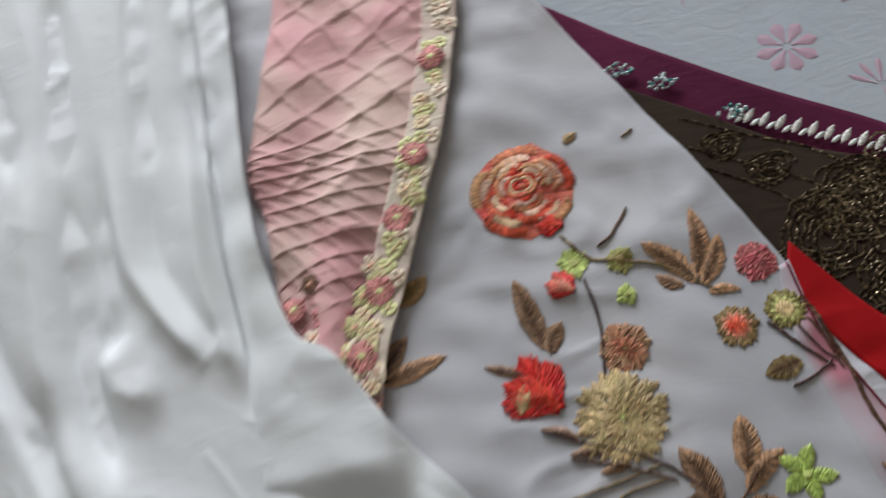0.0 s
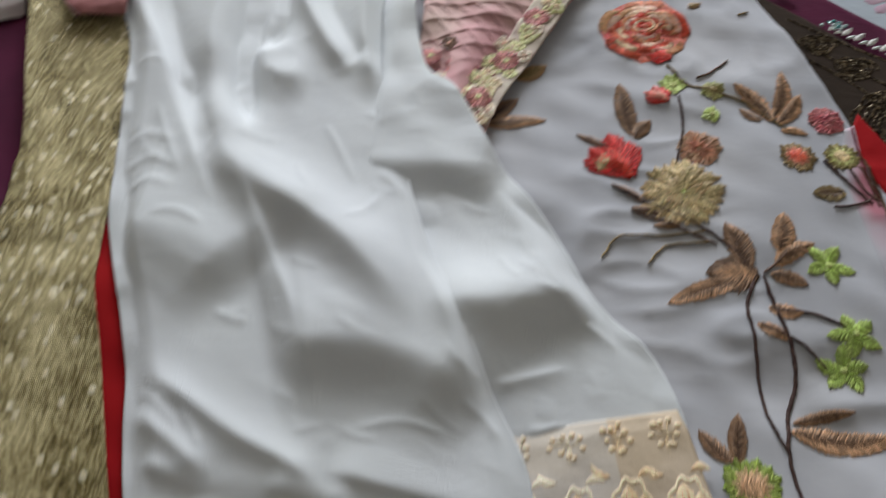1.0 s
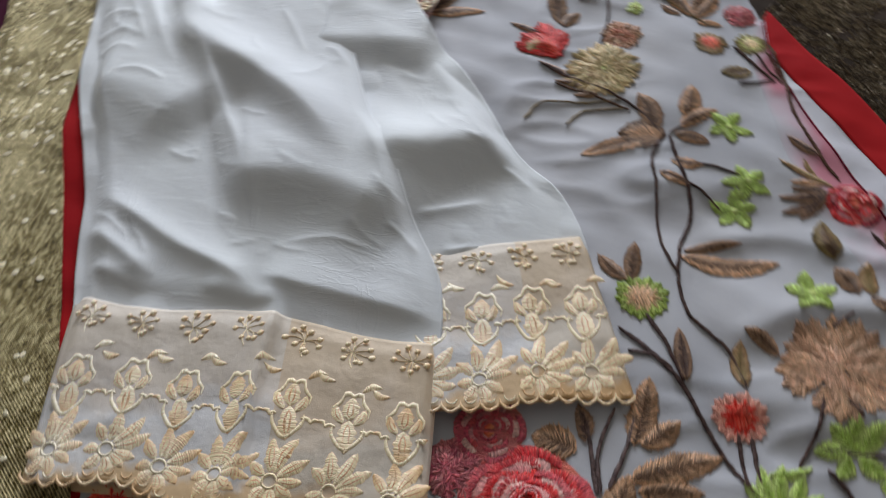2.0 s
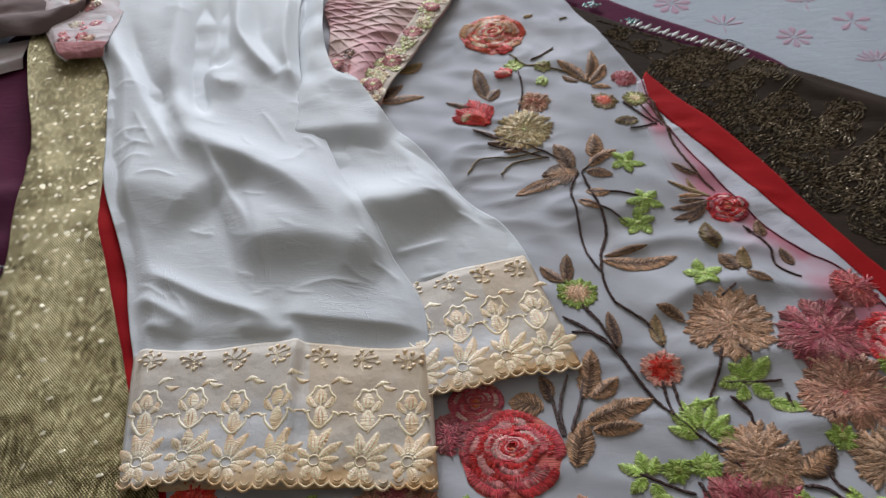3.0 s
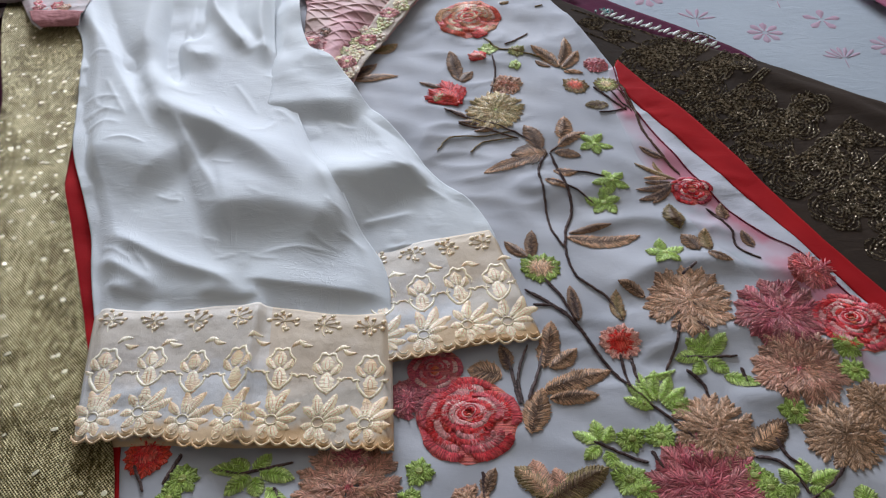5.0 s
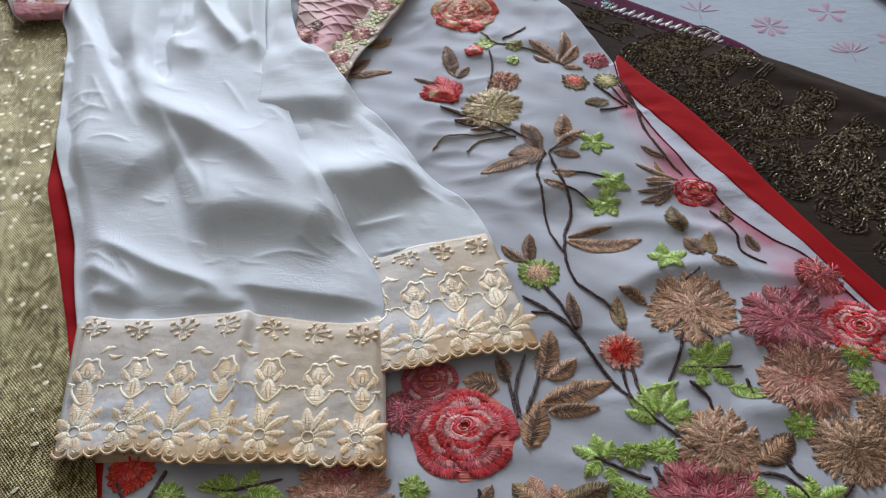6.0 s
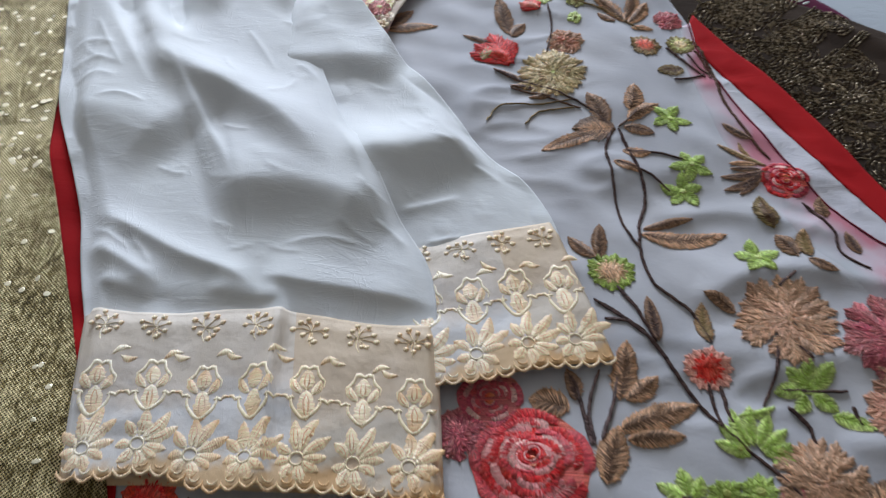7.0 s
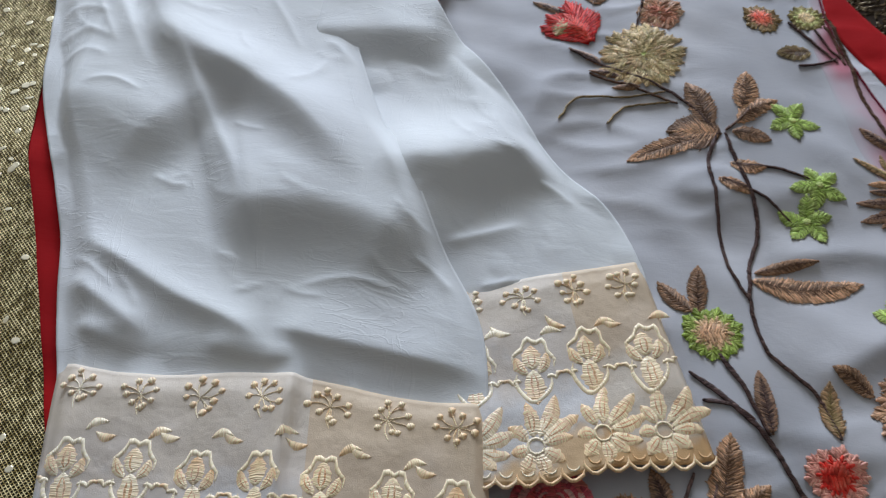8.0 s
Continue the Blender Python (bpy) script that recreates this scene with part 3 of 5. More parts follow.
def heart_of(name, c, r, color, lift=0.0024, thick=0.0012):
    """The flower's stitched middle, which carries its petals."""
    bm = bmesh.new()
    pad(bm, np.array(c) - (r, 0), np.array(c) + (r, 0), 2 * r, thick, color, blend(color, CREAM, 0.2), mz, "disc", 0, 0, 14, 9, lift, 0.15, along=True)
    return motif(name, bm)


def dahlia(c, r, outer, inner, heart, n):
    """A flower of many narrow stitched petals in three rings."""
    rr = random.Random(int(1e4 * (c[0] + 3 * c[1])))
    ob = heart_of("embroidered_flower", c, 0.10 * r, heart)
    n = int(n * 1.15)
    for ring, (k, reach, start) in enumerate(((n, 1.0, 0.38), (int(n * 0.85), 0.76, 0.18), (max(5, int(n * 0.55)), 0.48, 0.04))):
        for i in range(k):
            a = 2 * math.pi * (i + 0.5 * ring + rr.uniform(-0.2, 0.2)) / k
            d = np.array((math.cos(a), math.sin(a)))
            far = r * reach * rr.uniform(0.90, 1.06)
            shade = rr.uniform(0.72, 1.22)
            tone = rr.uniform(0.0, 0.55) if ring < 2 else rr.uniform(0.3, 0.9)
            color = tuple(shade * q for q in blend(outer, inner, tone))
            petal(ob, np.array(c) + d * r * start, np.array(c) + d * far, 2 * math.pi * r * reach * 1.05 / k, 0.0015, tuple(0.75 * q for q in blend(color, heart, 0.4)), blend(color, (0.86, 0.66, 0.50), rr.uniform(0.05, 0.3)), mz, "petal", 0.4, rr.uniform(-0.14, 0.14), 12, 5, 0.0003 + 0.0010 * ring + 0.0005 * (i % 2), 0.3)


def rose(c, r, outer, second, third, rings):
    """A rose of lobed petals, each of curved stitched bands, wrapped one inside the other."""
    rr = random.Random(int(1e4 * (c[0] + 5 * c[1])))
    c = np.array(c)
    ob = heart_of("embroidered_rose", c, 0.97 * r, blend(outer, MAROON, 0.35), 0.0001, 0.0004)
    for k in range(rings):
        ring = r * (1 - k / (rings + 0.4))
        lobes = max(2, 5 - k)
        off = 0.5 * k + rr.uniform(-0.2, 0.2) + math.pi / 2
        for i in range(lobes):
            a = off + 2 * math.pi * i / lobes
            d = np.array((math.cos(a), math.sin(a)))
            spread = math.pi / lobes * 1.35
            small = ring * (0.62 if lobes > 2 else 0.8)
            q = c + d * (ring - small) + (0, 0.16 * r * k / rings)
            step = small / 3.4
            tones = (blend(outer, second, rr.uniform(0, 0.75)), blend(second, (0.95, 0.60, 0.54), rr.uniform(0.2, 0.9)), blend(outer, third, rr.uniform(0, 0.4)))
            for b, tone in enumerate(tones):
                bm = bmesh.new()
                arc(bm, q, small - step * (b + 0.45), a - spread * (1.05 - 0.1 * b), a + spread * (1.05 - 0.1 * b), step * 1.02, 0.0015, tone, mz, 0.03, 3, 0.94, 0.0005 + 0.0005 * k + 0.0002 * b)
                motif("petal", bm, "", ob)
    step = r / (rings + 0.4)
    for s in (-1, 1):
        petal(ob, c + (-0.5 * step, s * 0.22 * step), c + (0.5 * step, s * 0.22 * step), 0.5 * step, 0.0016, third, blend(third, CREAM, 0.5), mz, "leaf", 0.2, s * 0.2, 10, 5, 0.0032, 0.3)


def bud(c, r, turn, outer, inner):
    """A half-open bud: overlapping petals that fan from one base."""
    rr = random.Random(int(1e4 * (c[0] + 17 * c[1])))
    base = np.array(c) - r * np.array((math.cos(turn), math.sin(turn)))
    ob = heart_of("embroidered_bud", base + 0.9 * r * np.array((math.cos(turn), math.sin(turn))), 0.7 * r, outer, 0.0002, 0.0005)
    for k, (off, far, wide, mixed) in enumerate(((-0.55, 1.6, 0.8, 0.0), (0.55, 1.65, 0.8, 0.1), (-0.22, 1.95, 0.85, 0.25), (0.25, 1.9, 0.8, 0.5), (0.0, 1.45, 0.6, 0.9))):
        d = np.array((math.cos(turn + off), math.sin(turn + off)))
        petal(ob, base + 0.1 * r * d, base + far * r * rr.uniform(0.95, 1.05) * d, wide * r, 0.0015, blend(outer, inner, mixed), blend(outer, inner, 0.5 * mixed), mz, "petal", 0.3, 0, 12, 5, 0.0005 + 0.0005 * k, 0.2)


def ringflower(c, r, rim, middle, heart):
    rr = random.Random(int(1e4 * (c[0] + 7 * c[1])))
    ob = heart_of("embroidered_flower", c, 0.42 * r, heart)
    for i in range(15):
        a = 2 * math.pi * (i + rr.uniform(-0.2, 0.2)) / 15
        d = np.array((math.cos(a), math.sin(a)))
        petal(ob, np.array(c) + 0.35 * r * d, np.array(c) + r * rr.uniform(0.88, 1.06) * d, 0.46 * r, 0.0014, blend(rim, middle, 0.3), rim, mz, "petal", 0.1, 0, 10, 5, jag=0.3)
    for i in range(10):
        a = 2 * math.pi * i / 10
        d = np.array((math.cos(a), math.sin(a)))
        petal(ob, np.array(c) + 0.08 * r * d, np.array(c) + 0.66 * r * d, 0.42 * r, 0.0013, heart, middle, mz, "petal", 0.1, 0, 8, 5, 0.0012, 0.3)


def star(c, r, color):
    """A small five-petalled flower with pointed petals."""
    rr = random.Random(int(1e4 * (c[0] + 11 * c[1])))
    ob = heart_of("embroidered_flower", c, 0.15 * r, LIME)
    off = rr.uniform(0, 6.28)
    for i in range(5):
        a = off + 2 * math.pi * i / 5
        d = np.array((math.cos(a), math.sin(a)))
        petal(ob, c, np.array(c) + r * rr.uniform(0.95, 1.2) * d, 0.66 * r, 0.0016, blend(color, LIME, 0.25), blend(color, LIME, 0.8), mz, "leaf", 0.7, rr.uniform(-0.1, 0.1), 14, 7, 0.0005, 0.3)


def puff(c, r, color):
    """A round rosette of short stitched lobes."""
    rr = random.Random(int(1e4 * (c[0] + 13 * c[1])))
    ob = heart_of("embroidered_rosette", c, 0.25 * r, blend(color, OLIVE, 0.4))
    for i in range(9):
        a = 2 * math.pi * (i + rr.uniform(-0.2, 0.2)) / 9
        d = np.array((math.cos(a), math.sin(a)))
        petal(ob, np.array(c) + 0.05 * r * d, np.array(c) + r * rr.uniform(0.8, 1.15) * d, 0.66 * r, 0.0016, blend(color, OLIVE, 0.2), blend(color, LIME, rr.uniform(0.3, 0.8)), mz, "petal", 0.4, 0, 11, 5, 0.0004, 0.35)


stem([(0.036, 0.389), (0.047, 0.409), (0.064, 0.414), (0.096, 0.419), (0.119, 0.423)], 0.0012, OLIVE)
stem([(0.073, 0.388), (0.089, 0.408), (0.122, 0.413)], 0.0012, OLIVE)
stem([(0.044, 0.465), (0.077, 0.448), (0.113, 0.43), (0.135, 0.411), (0.156, 0.382)], 0.0022, DARK)
stem([(0.06, 0.441), (0.09, 0.43), (0.128, 0.411)], 0.0018, BROWN)
stem([(0.156, 0.382), (0.147, 0.353), (0.15, 0.323), (0.154, 0.27), (0.162, 0.245), (0.167, 0.237)], 0.0026, DARK)
stem([(0.162, 0.382), (0.169, 0.351), (0.178, 0.314), (0.177, 0.287), (0.169, 0.262), (0.167, 0.229), (0.174, 0.198), (0.189, 0.183), (0.203, 0.168), (0.212, 0.14)], 0.0030, DARK)
stem([(0.162, 0.385), (0.173, 0.395), (0.181, 0.405)], 0.0020, BROWN)
stem([(0.169, 0.353), (0.194, 0.351), (0.219, 0.339)], 0.0020, DARK)
stem([(0.156, 0.337), (0.185, 0.323), (0.203, 0.305)], 0.0020, DARK)
stem([(0.123, 0.18), (0.146, 0.161), (0.168, 0.137), (0.181, 0.113), (0.196, 0.087), (0.207, 0.071), (0.228, 0.047), (0.251, 0.022)], 0.0034, DARK)
stem([(0.143, 0.194), (0.157, 0.169), (0.169, 0.139)], 0.0030, DARK)
stem([(0.13, 0.161), (0.148, 0.158), (0.161, 0.149)], 0.0026, DARK)
stem([(0.206, 0.106), (0.207, 0.087), (0.21, 0.067)], 0.0028, DARK)
stem([(0.215, 0.105), (0.216, 0.087), (0.218, 0.071)], 0.0028, DARK)
stem([(0.264, 0.14), (0.257, 0.113), (0.244, 0.087)], 0.0030, DARK)
stem([(0.276, 0.143), (0.288, 0.126)], 0.0028, DARK)
stem([(0.255, 0.52), (0.266, 0.468), (0.272, 0.42), (0.285, 0.379), (0.3, 0.348)], 0.0034, BROWN)
stem([(0.223, 0.508), (0.241, 0.485), (0.258, 0.465)], 0.0024, DARK)
stem([(0.252, 0.505), (0.259, 0.485), (0.263, 0.462)], 0.0022, BROWN)
stem([(0.243, 0.500), (0.252, 0.482), (0.261, 0.470)], 0.0016, DARK)
stem([(0.225, 0.456), (0.241, 0.461), (0.258, 0.47)], 0.0018, DARK)
stem([(0.319, 0.295), (0.336, 0.262), (0.337, 0.235), (0.356, 0.216)], 0.0030, DARK)
stem([(0.103, 0.573), (0.105, 0.534), (0.098, 0.493)], 0.0022, DARK)
stem([(0.093, 0.615), (0.11, 0.59), (0.133, 0.58), (0.161, 0.57), (0.185, 0.551), (0.199, 0.537)], 0.0020, OLIVE)
stem([(0.112, 0.05), (0.106, 0.087), (0.1, 0.107)], 0.0030, DARK)
stem([(0.114, 0.05), (0.112, 0.081), (0.122, 0.113)], 0.0030, DARK)
stem([(0.12, 0.055), (0.131, 0.087), (0.135, 0.107)], 0.0030, DARK)
stem([(0.251, 0.022), (0.258, 0.01)], 0.0030, DARK)
stem([(0.215, -0.006), (0.202, -0.001), (0.182, 0.007), (0.171, 0.011)], 0.0026, DARK)
stem([(0.219, 0.005), (0.226, -0.012)], 0.0030, DARK)
stem([(0.262, 0.087), (0.274, 0.071), (0.276, 0.056)], 0.0032, DARK)
stem([(0.31, 0.087), (0.312, 0.071)], 0.0030, DARK)
stem([(0.34, 0.074), (0.342, 0.056)], 0.0030, DARK)
stem([(0.323, 0.016), (0.328, -0.001), (0.337, -0.011)], 0.0030, DARK)
stem([(0.303, -0.001), (0.32, -0.006), (0.332, -0.022), (0.337, -0.037)], 0.0030, DARK)
stem([(0.371, -0.014), (0.352, -0.032), (0.335, -0.043)], 0.0026, DARK)
stem([(0.259, 0.101), (0.285, 0.101), (0.309, 0.1)], 0.0026, DARK)
stem([(0.079, -0.017), (0.08, -0.043)], 0.0028, DARK)
stem([(-0.141, -0.015), (-0.115, -0.017), (-0.076, -0.009)], 0.0030, DARK)
stem([(-0.089, -0.031), (-0.08, -0.048)], 0.0030, DARK)
stem([(-0.17, -0.001), (-0.181, -0.028)], 0.0030, DARK)
stem([(-0.208, -0.01), (-0.196, -0.033)], 0.0030, DARK)
stem([(0.276, 0.198), (0.292, 0.211)], 0.0030, DARK)
stem([(0.119, 0.596), (0.134, 0.606), (0.15, 0.626)], 0.0018, BROWN)
leaf((0.151, 0.38), (0.087, 0.35), 0.0150, BROWN, TAN)
leaf((0.159, 0.382), (0.118, 0.383), 0.0310, TAN, BROWN)
leaf((0.15, 0.385), (0.135, 0.432), 0.0170, BROWN)
leaf((0.175, 0.405), (0.182, 0.444), 0.0170, BROWN, TAN)
leaf((0.171, 0.392), (0.203, 0.415), 0.0140, BROWN, TAN)
leaf((0.167, 0.384), (0.195, 0.376), 0.0120, BROWN)
leaf((0.163, 0.353), (0.189, 0.351), 0.0120, BROWN, TAN)
leaf((0.153, 0.337), (0.177, 0.325), 0.0100, BROWN, TAN)
leaf((0.169, 0.252), (0.244, 0.255), 0.0170, BROWN, TAN)
leaf((0.172, 0.259), (0.217, 0.272), 0.0080, BROWN)
leaf((0.128, 0.225), (0.106, 0.247), 0.0120, BROWN)
leaf((0.132, 0.225), (0.134, 0.262), 0.0120, BROWN)
leaf((0.061, 0.525), (0.049, 0.587), 0.0160, BROWN)
leaf((0.063, 0.522), (0.077, 0.544), 0.0140, BROWN)
leaf((0.043, 0.508), (0.012, 0.523), 0.0070, DARK)
leaf((0.185, 0.55), (0.152, 0.59), 0.0150, BROWN, TAN)
leaf((0.185, 0.553), (0.196, 0.611), 0.0130, BROWN, TAN)
leaf((0.188, 0.547), (0.211, 0.584), 0.0140, BROWN, TAN)
leaf((0.19, 0.54), (0.213, 0.537), 0.0070, TAN)
leaf((0.174, 0.55), (0.156, 0.562), 0.0100, BROWN)
leaf((0.237, 0.474), (0.209, 0.468), 0.0150, BROWN, OLIVE)
leaf((0.286, 0.374), (0.262, 0.393), 0.0080, DARK)
leaf((0.294, 0.339), (0.252, 0.362), 0.0070, OLIVE)
leaf((0.285, 0.339), (0.26, 0.339), 0.0060, TAN)
leaf((0.281, 0.35), (0.274, 0.369), 0.0050, OLIVE)
leaf((0.293, 0.331), (0.249, 0.322), 0.0080, DARK)
leaf((0.289, 0.329), (0.25, 0.306), 0.0090, DARK)
leaf((0.288, 0.327), (0.264, 0.302), 0.0070, DARK)
leaf((0.287, 0.333), (0.26, 0.333), 0.0060, DARK)
leaf((0.285, 0.261), (0.281, 0.302), 0.0180, BROWN, OLIVE)
leaf((0.298, 0.229), (0.285, 0.254), 0.0150, BROWN)
leaf((0.308, 0.228), (0.309, 0.259), 0.0130, OLIVE)
leaf((0.305, 0.224), (0.327, 0.211), 0.0100, BROWN)
leaf((0.334, 0.278), (0.336, 0.304), 0.0120, BROWN)
leaf((0.354, 0.236), (0.348, 0.261), 0.0110, DARK)
leaf((0.237, 0.171), (0.213, 0.189), 0.0110, BROWN)
leaf((0.261, 0.148), (0.239, 0.157), 0.0070, BROWN, TAN)
leaf((0.211, 0.141), (0.21, 0.179), 0.0120, OLIVE)
leaf((0.171, 0.14), (0.166, 0.183), 0.0110, DARK)
leaf((0.132, 0.061), (0.195, 0.087), 0.0180, BROWN, TAN)
leaf((0.138, 0.054), (0.181, 0.059), 0.0140, BROWN, TAN)
leaf((0.135, 0.086), (0.145, 0.139), 0.0180, BROWN, TAN)
leaf((0.14, 0.086), (0.166, 0.108), 0.0150, BROWN, TAN)
leaf((0.12, 0.018), (0.132, 0.065), 0.0200, BROWN, TAN)
leaf((0.152, 0.07), (0.168, 0.084), 0.0090, BROWN)
leaf((0.098, 0.081), (0.067, 0.086), 0.0230, BROWN, TAN)
leaf((0.103, 0.087), (0.097, 0.113), 0.0110, DARK)
leaf((0.302, 0.009), (0.335, 0.032), 0.0220, TAN, BROWN)
leaf((0.131, -0.042), (0.181, -0.013), 0.0210, BROWN, OLIVE)
leaf((0.131, -0.042), (0.105, -0.013), 0.0200, TAN, OLIVE)
leaf((0.131, -0.039), (0.12, -0.006), 0.0170, PEACH)
leaf((0.141, -0.033), (0.138, -0.013), 0.0140, PEACH)
leaf((0.08, -0.038), (0.089, -0.014), 0.0110, BROWN)
leaf((0.287, 0.1), (0.273, 0.118), 0.0180, GREEN)
leaf((0.277, 0.1), (0.254, 0.099), 0.0130, GREEN, LIME)
leaf((0.278, 0.101), (0.266, 0.119), 0.0130, GREEN, LIME)
leaf((0.28, 0.102), (0.285, 0.126), 0.0130, GREEN, LIME)
leaf((0.284, 0.102), (0.302, 0.123), 0.0140, GREEN, LIME)
leaf((0.283, 0.098), (0.299, 0.084), 0.0130, GREEN, LIME)
leaf((0.294, 0.081), (0.321, 0.067), 0.0120, GREEN, LIME)
leaf((0.277, 0.097), (0.267, 0.081), 0.0110, GREEN, LIME)
leaf((0.175, 0.011), (0.155, 0.021), 0.0110, GREEN, LIME)
leaf((0.176, 0.012), (0.174, 0.034), 0.0120, GREEN, LIME)
leaf((0.179, 0.011), (0.188, 0.028), 0.0110, GREEN, LIME)
leaf((0.177, 0.007), (0.162, -0.006), 0.0110, GREEN, LIME)
leaf((0.182, 0.003), (0.184, -0.014), 0.0120, GREEN, LIME)
leaf((0.335, -0.028), (0.337, -0.005), 0.0120, GREEN, LIME)
leaf((0.339, -0.028), (0.365, -0.017), 0.0120, GREEN, LIME)
leaf((0.337, -0.032), (0.355, -0.038), 0.0100, GREEN, LIME)
leaf((0.33, -0.031), (0.313, -0.038), 0.0110, GREEN, LIME)
leaf((0.332, -0.026), (0.318, -0.014), 0.0120, GREEN, LIME)
leaf((0.381, -0.047), (0.38, -0.028), 0.0180, GREEN, LIME)
leaf((-0.115, -0.017), (-0.144, -0.015), 0.0130, GREEN, LIME)
leaf((-0.113, -0.016), (-0.129, -0.004), 0.0130, GREEN, LIME)
leaf((-0.109, -0.015), (-0.096, -0.0), 0.0130, GREEN, LIME)
leaf((-0.11, -0.02), (-0.129, -0.037), 0.0130, GREEN, LIME)
leaf((-0.106, -0.021), (-0.101, -0.039), 0.0130, GREEN, LIME)
leaf((-0.103, -0.018), (-0.074, -0.023), 0.0130, GREEN, LIME)
leaf((-0.096, -0.031), (-0.076, -0.046), 0.0110, GREEN, LIME)
leaf((0.226, 0.05), (0.202, 0.056), 0.0100, GREEN, LIME)
leaf((0.225, 0.05), (0.207, 0.07), 0.0100, GREEN, LIME)
leaf((0.227, 0.053), (0.219, 0.084), 0.0100, GREEN, LIME)
leaf((0.23, 0.053), (0.233, 0.087), 0.0100, GREEN, LIME)
leaf((0.233, 0.053), (0.246, 0.081), 0.0100, GREEN, LIME)
leaf((0.234, 0.05), (0.257, 0.068), 0.0100, GREEN, LIME)
leaf((0.236, 0.047), (0.258, 0.053), 0.0090, GREEN, LIME)
leaf((0.223, 0.078), (0.252, 0.087), 0.0070, GREEN, LIME)
leaf((0.070, 0.451), (0.043, 0.466), 0.0070, DARK)
leaf((0.086, 0.438), (0.060, 0.444), 0.0060, DARK)
leaf((0.100, 0.428), (0.078, 0.427), 0.0060, BROWN)
leaf((0.110, 0.436), (0.090, 0.447), 0.0060, BROWN)
star((0.212, 0.395), 0.0185, GREEN)
star((0.224, 0.334), 0.0180, GREEN)
star((0.213, 0.305), 0.0180, GREEN)
star((0.264, 0.227), 0.0200, GREEN)
puff((0.204, 0.016), 0.0125, GREEN)
puff((0.228, 0.018), 0.0135, GREEN)
puff((0.197, -0.022), 0.0160, GREEN)
puff((0.344, 0.04), 0.0130, GREEN)
puff((0.406, 0.081), 0.0130, GREEN)
puff((0.406, 0.107), 0.0145, GREEN)
puff((0.027, -0.016), 0.0130, GREEN)
puff((0.021, -0.042), 0.0115, GREEN)
puff((-0.165, -0.024), 0.0140, GREEN)
puff((-0.173, -0.041), 0.0130, GREEN)
puff((0.207, -0.03), 0.0120, GREEN)
puff((0.298, -0.019), 0.0135, GREEN)
puff((0.308, -0.03), 0.0120, GREEN)
puff((0.219, 0.05), 0.0080, GREEN)
puff((0.248, 0.049), 0.0110, GREEN)
ringflower((0.14, 0.209), 0.0210, GREEN, CREAM, TAN)
ringflower((0.207, 0.118), 0.0190, (0.95, 0.50, 0.40), (0.88, 0.05, 0.03), (0.86, 0.015, 0.012))
ringflower((0.201, 0.509), 0.0170, OLIVE, PEACH, CORAL)
ringflower((0.239, 0.514), 0.0160, OLIVE, LIME, CREAM)
ringflower((-0.199, -0.001), 0.0200, CORAL, RED, RED)
dahlia((0.103, 0.462), 0.0360, CREAM, TAN, LIME, 22)
dahlia((0.118, 0.512), 0.0200, TAN, CORAL, OLIVE, 9)
dahlia((0.277, 0.164), 0.0430, TAN, PEACH, TAN, 20)
dahlia((0.357, 0.147), 0.0450, MAROON, PINK, MAROON, 16)
dahlia((0.359, 0.084), 0.0430, PEACH, TAN, PINK, 18)
dahlia((0.275, 0.024), 0.0370, TAN, TAN, PEACH, 24)
dahlia((0.379, 0.016), 0.0345, TAN, TAN, BROWN, 24)
dahlia((0.414, 0.047), 0.0240, TAN, TAN, BROWN, 18)
dahlia((0.259, -0.032), 0.0490, MAROON, PINK, PINK, 18)
dahlia((-0.029, -0.033), 0.0450, PEACH, TAN, PINK, 20)
dahlia((0.014, 0.056), 0.0230, MAROON, PINK, MAROON, 12)
dahlia((0.067, -0.044), 0.0175, PEACH, TAN, TAN, 10)
dahlia((0.231, 0.556), 0.0165, PINK, PINK, MAROON, 8)
dahlia((0.401, 0.201), 0.0265, PINK, CORAL, MAROON, 9)
dahlia((-0.029, -0.004), 0.0170, MAROON, PINK, MAROON, 10)
rose((0.068, 0.034), 0.0455, RED, PINK, CORAL, 6)
rose((0.073, 0.662), 0.0440, CORAL, CREAM, RED, 4)
bud((0.046, 0.497), 0.0270, radians(128), RED, CORAL)
bud((0.038, 0.490), 0.0130, radians(60), OLIVE, CREAM)
rose((0.422, 0.138), 0.0375, RED, PINK, CORAL, 5)
rose((0.308, 0.322), 0.0230, RED, MAROON, CORAL, 3)
rose((0.038, 0.087), 0.0255, PINK, MAROON, CORAL, 3)
bud((0.084, 0.573), 0.0135, radians(135), RED, PEACH)
bud((0.088, 0.628), 0.0120, radians(150), RED, CORAL)
rose((-0.033, 0.411), 0.0243, PINK, CORAL, PINK, 3)
leaf((-0.07, 0.527), (-0.016, 0.54), 0.0134, BROWN, TAN)
leaf((-0.067, 0.529), (-0.043, 0.562), 0.0152, DARK)
leaf((-0.053, 0.592), (-0.019, 0.61), 0.0162, OLIVE)
stem([(0.163, 0.689), (0.174, 0.696)], 0.0014, OLIVE)
stem([(-0.101, 0.474), (-0.092, 0.437), (-0.075, 0.392)], 0.0028, DARK)
leaf((-0.075, 0.42), (-0.075, 0.452), 0.0072, OLIVE)
leaf((-0.116, 0.412), (-0.118, 0.444), 0.0110, DARK)
leaf((-0.117, 0.454), (-0.123, 0.477), 0.0202, GREEN)
leaf((0.116, 0.696), (0.128, 0.705), 0.0080, OLIVE)
puff((0.098, 0.588), 0.0132, LIME)
puff((0.133, 0.581), 0.0118, OLIVE)
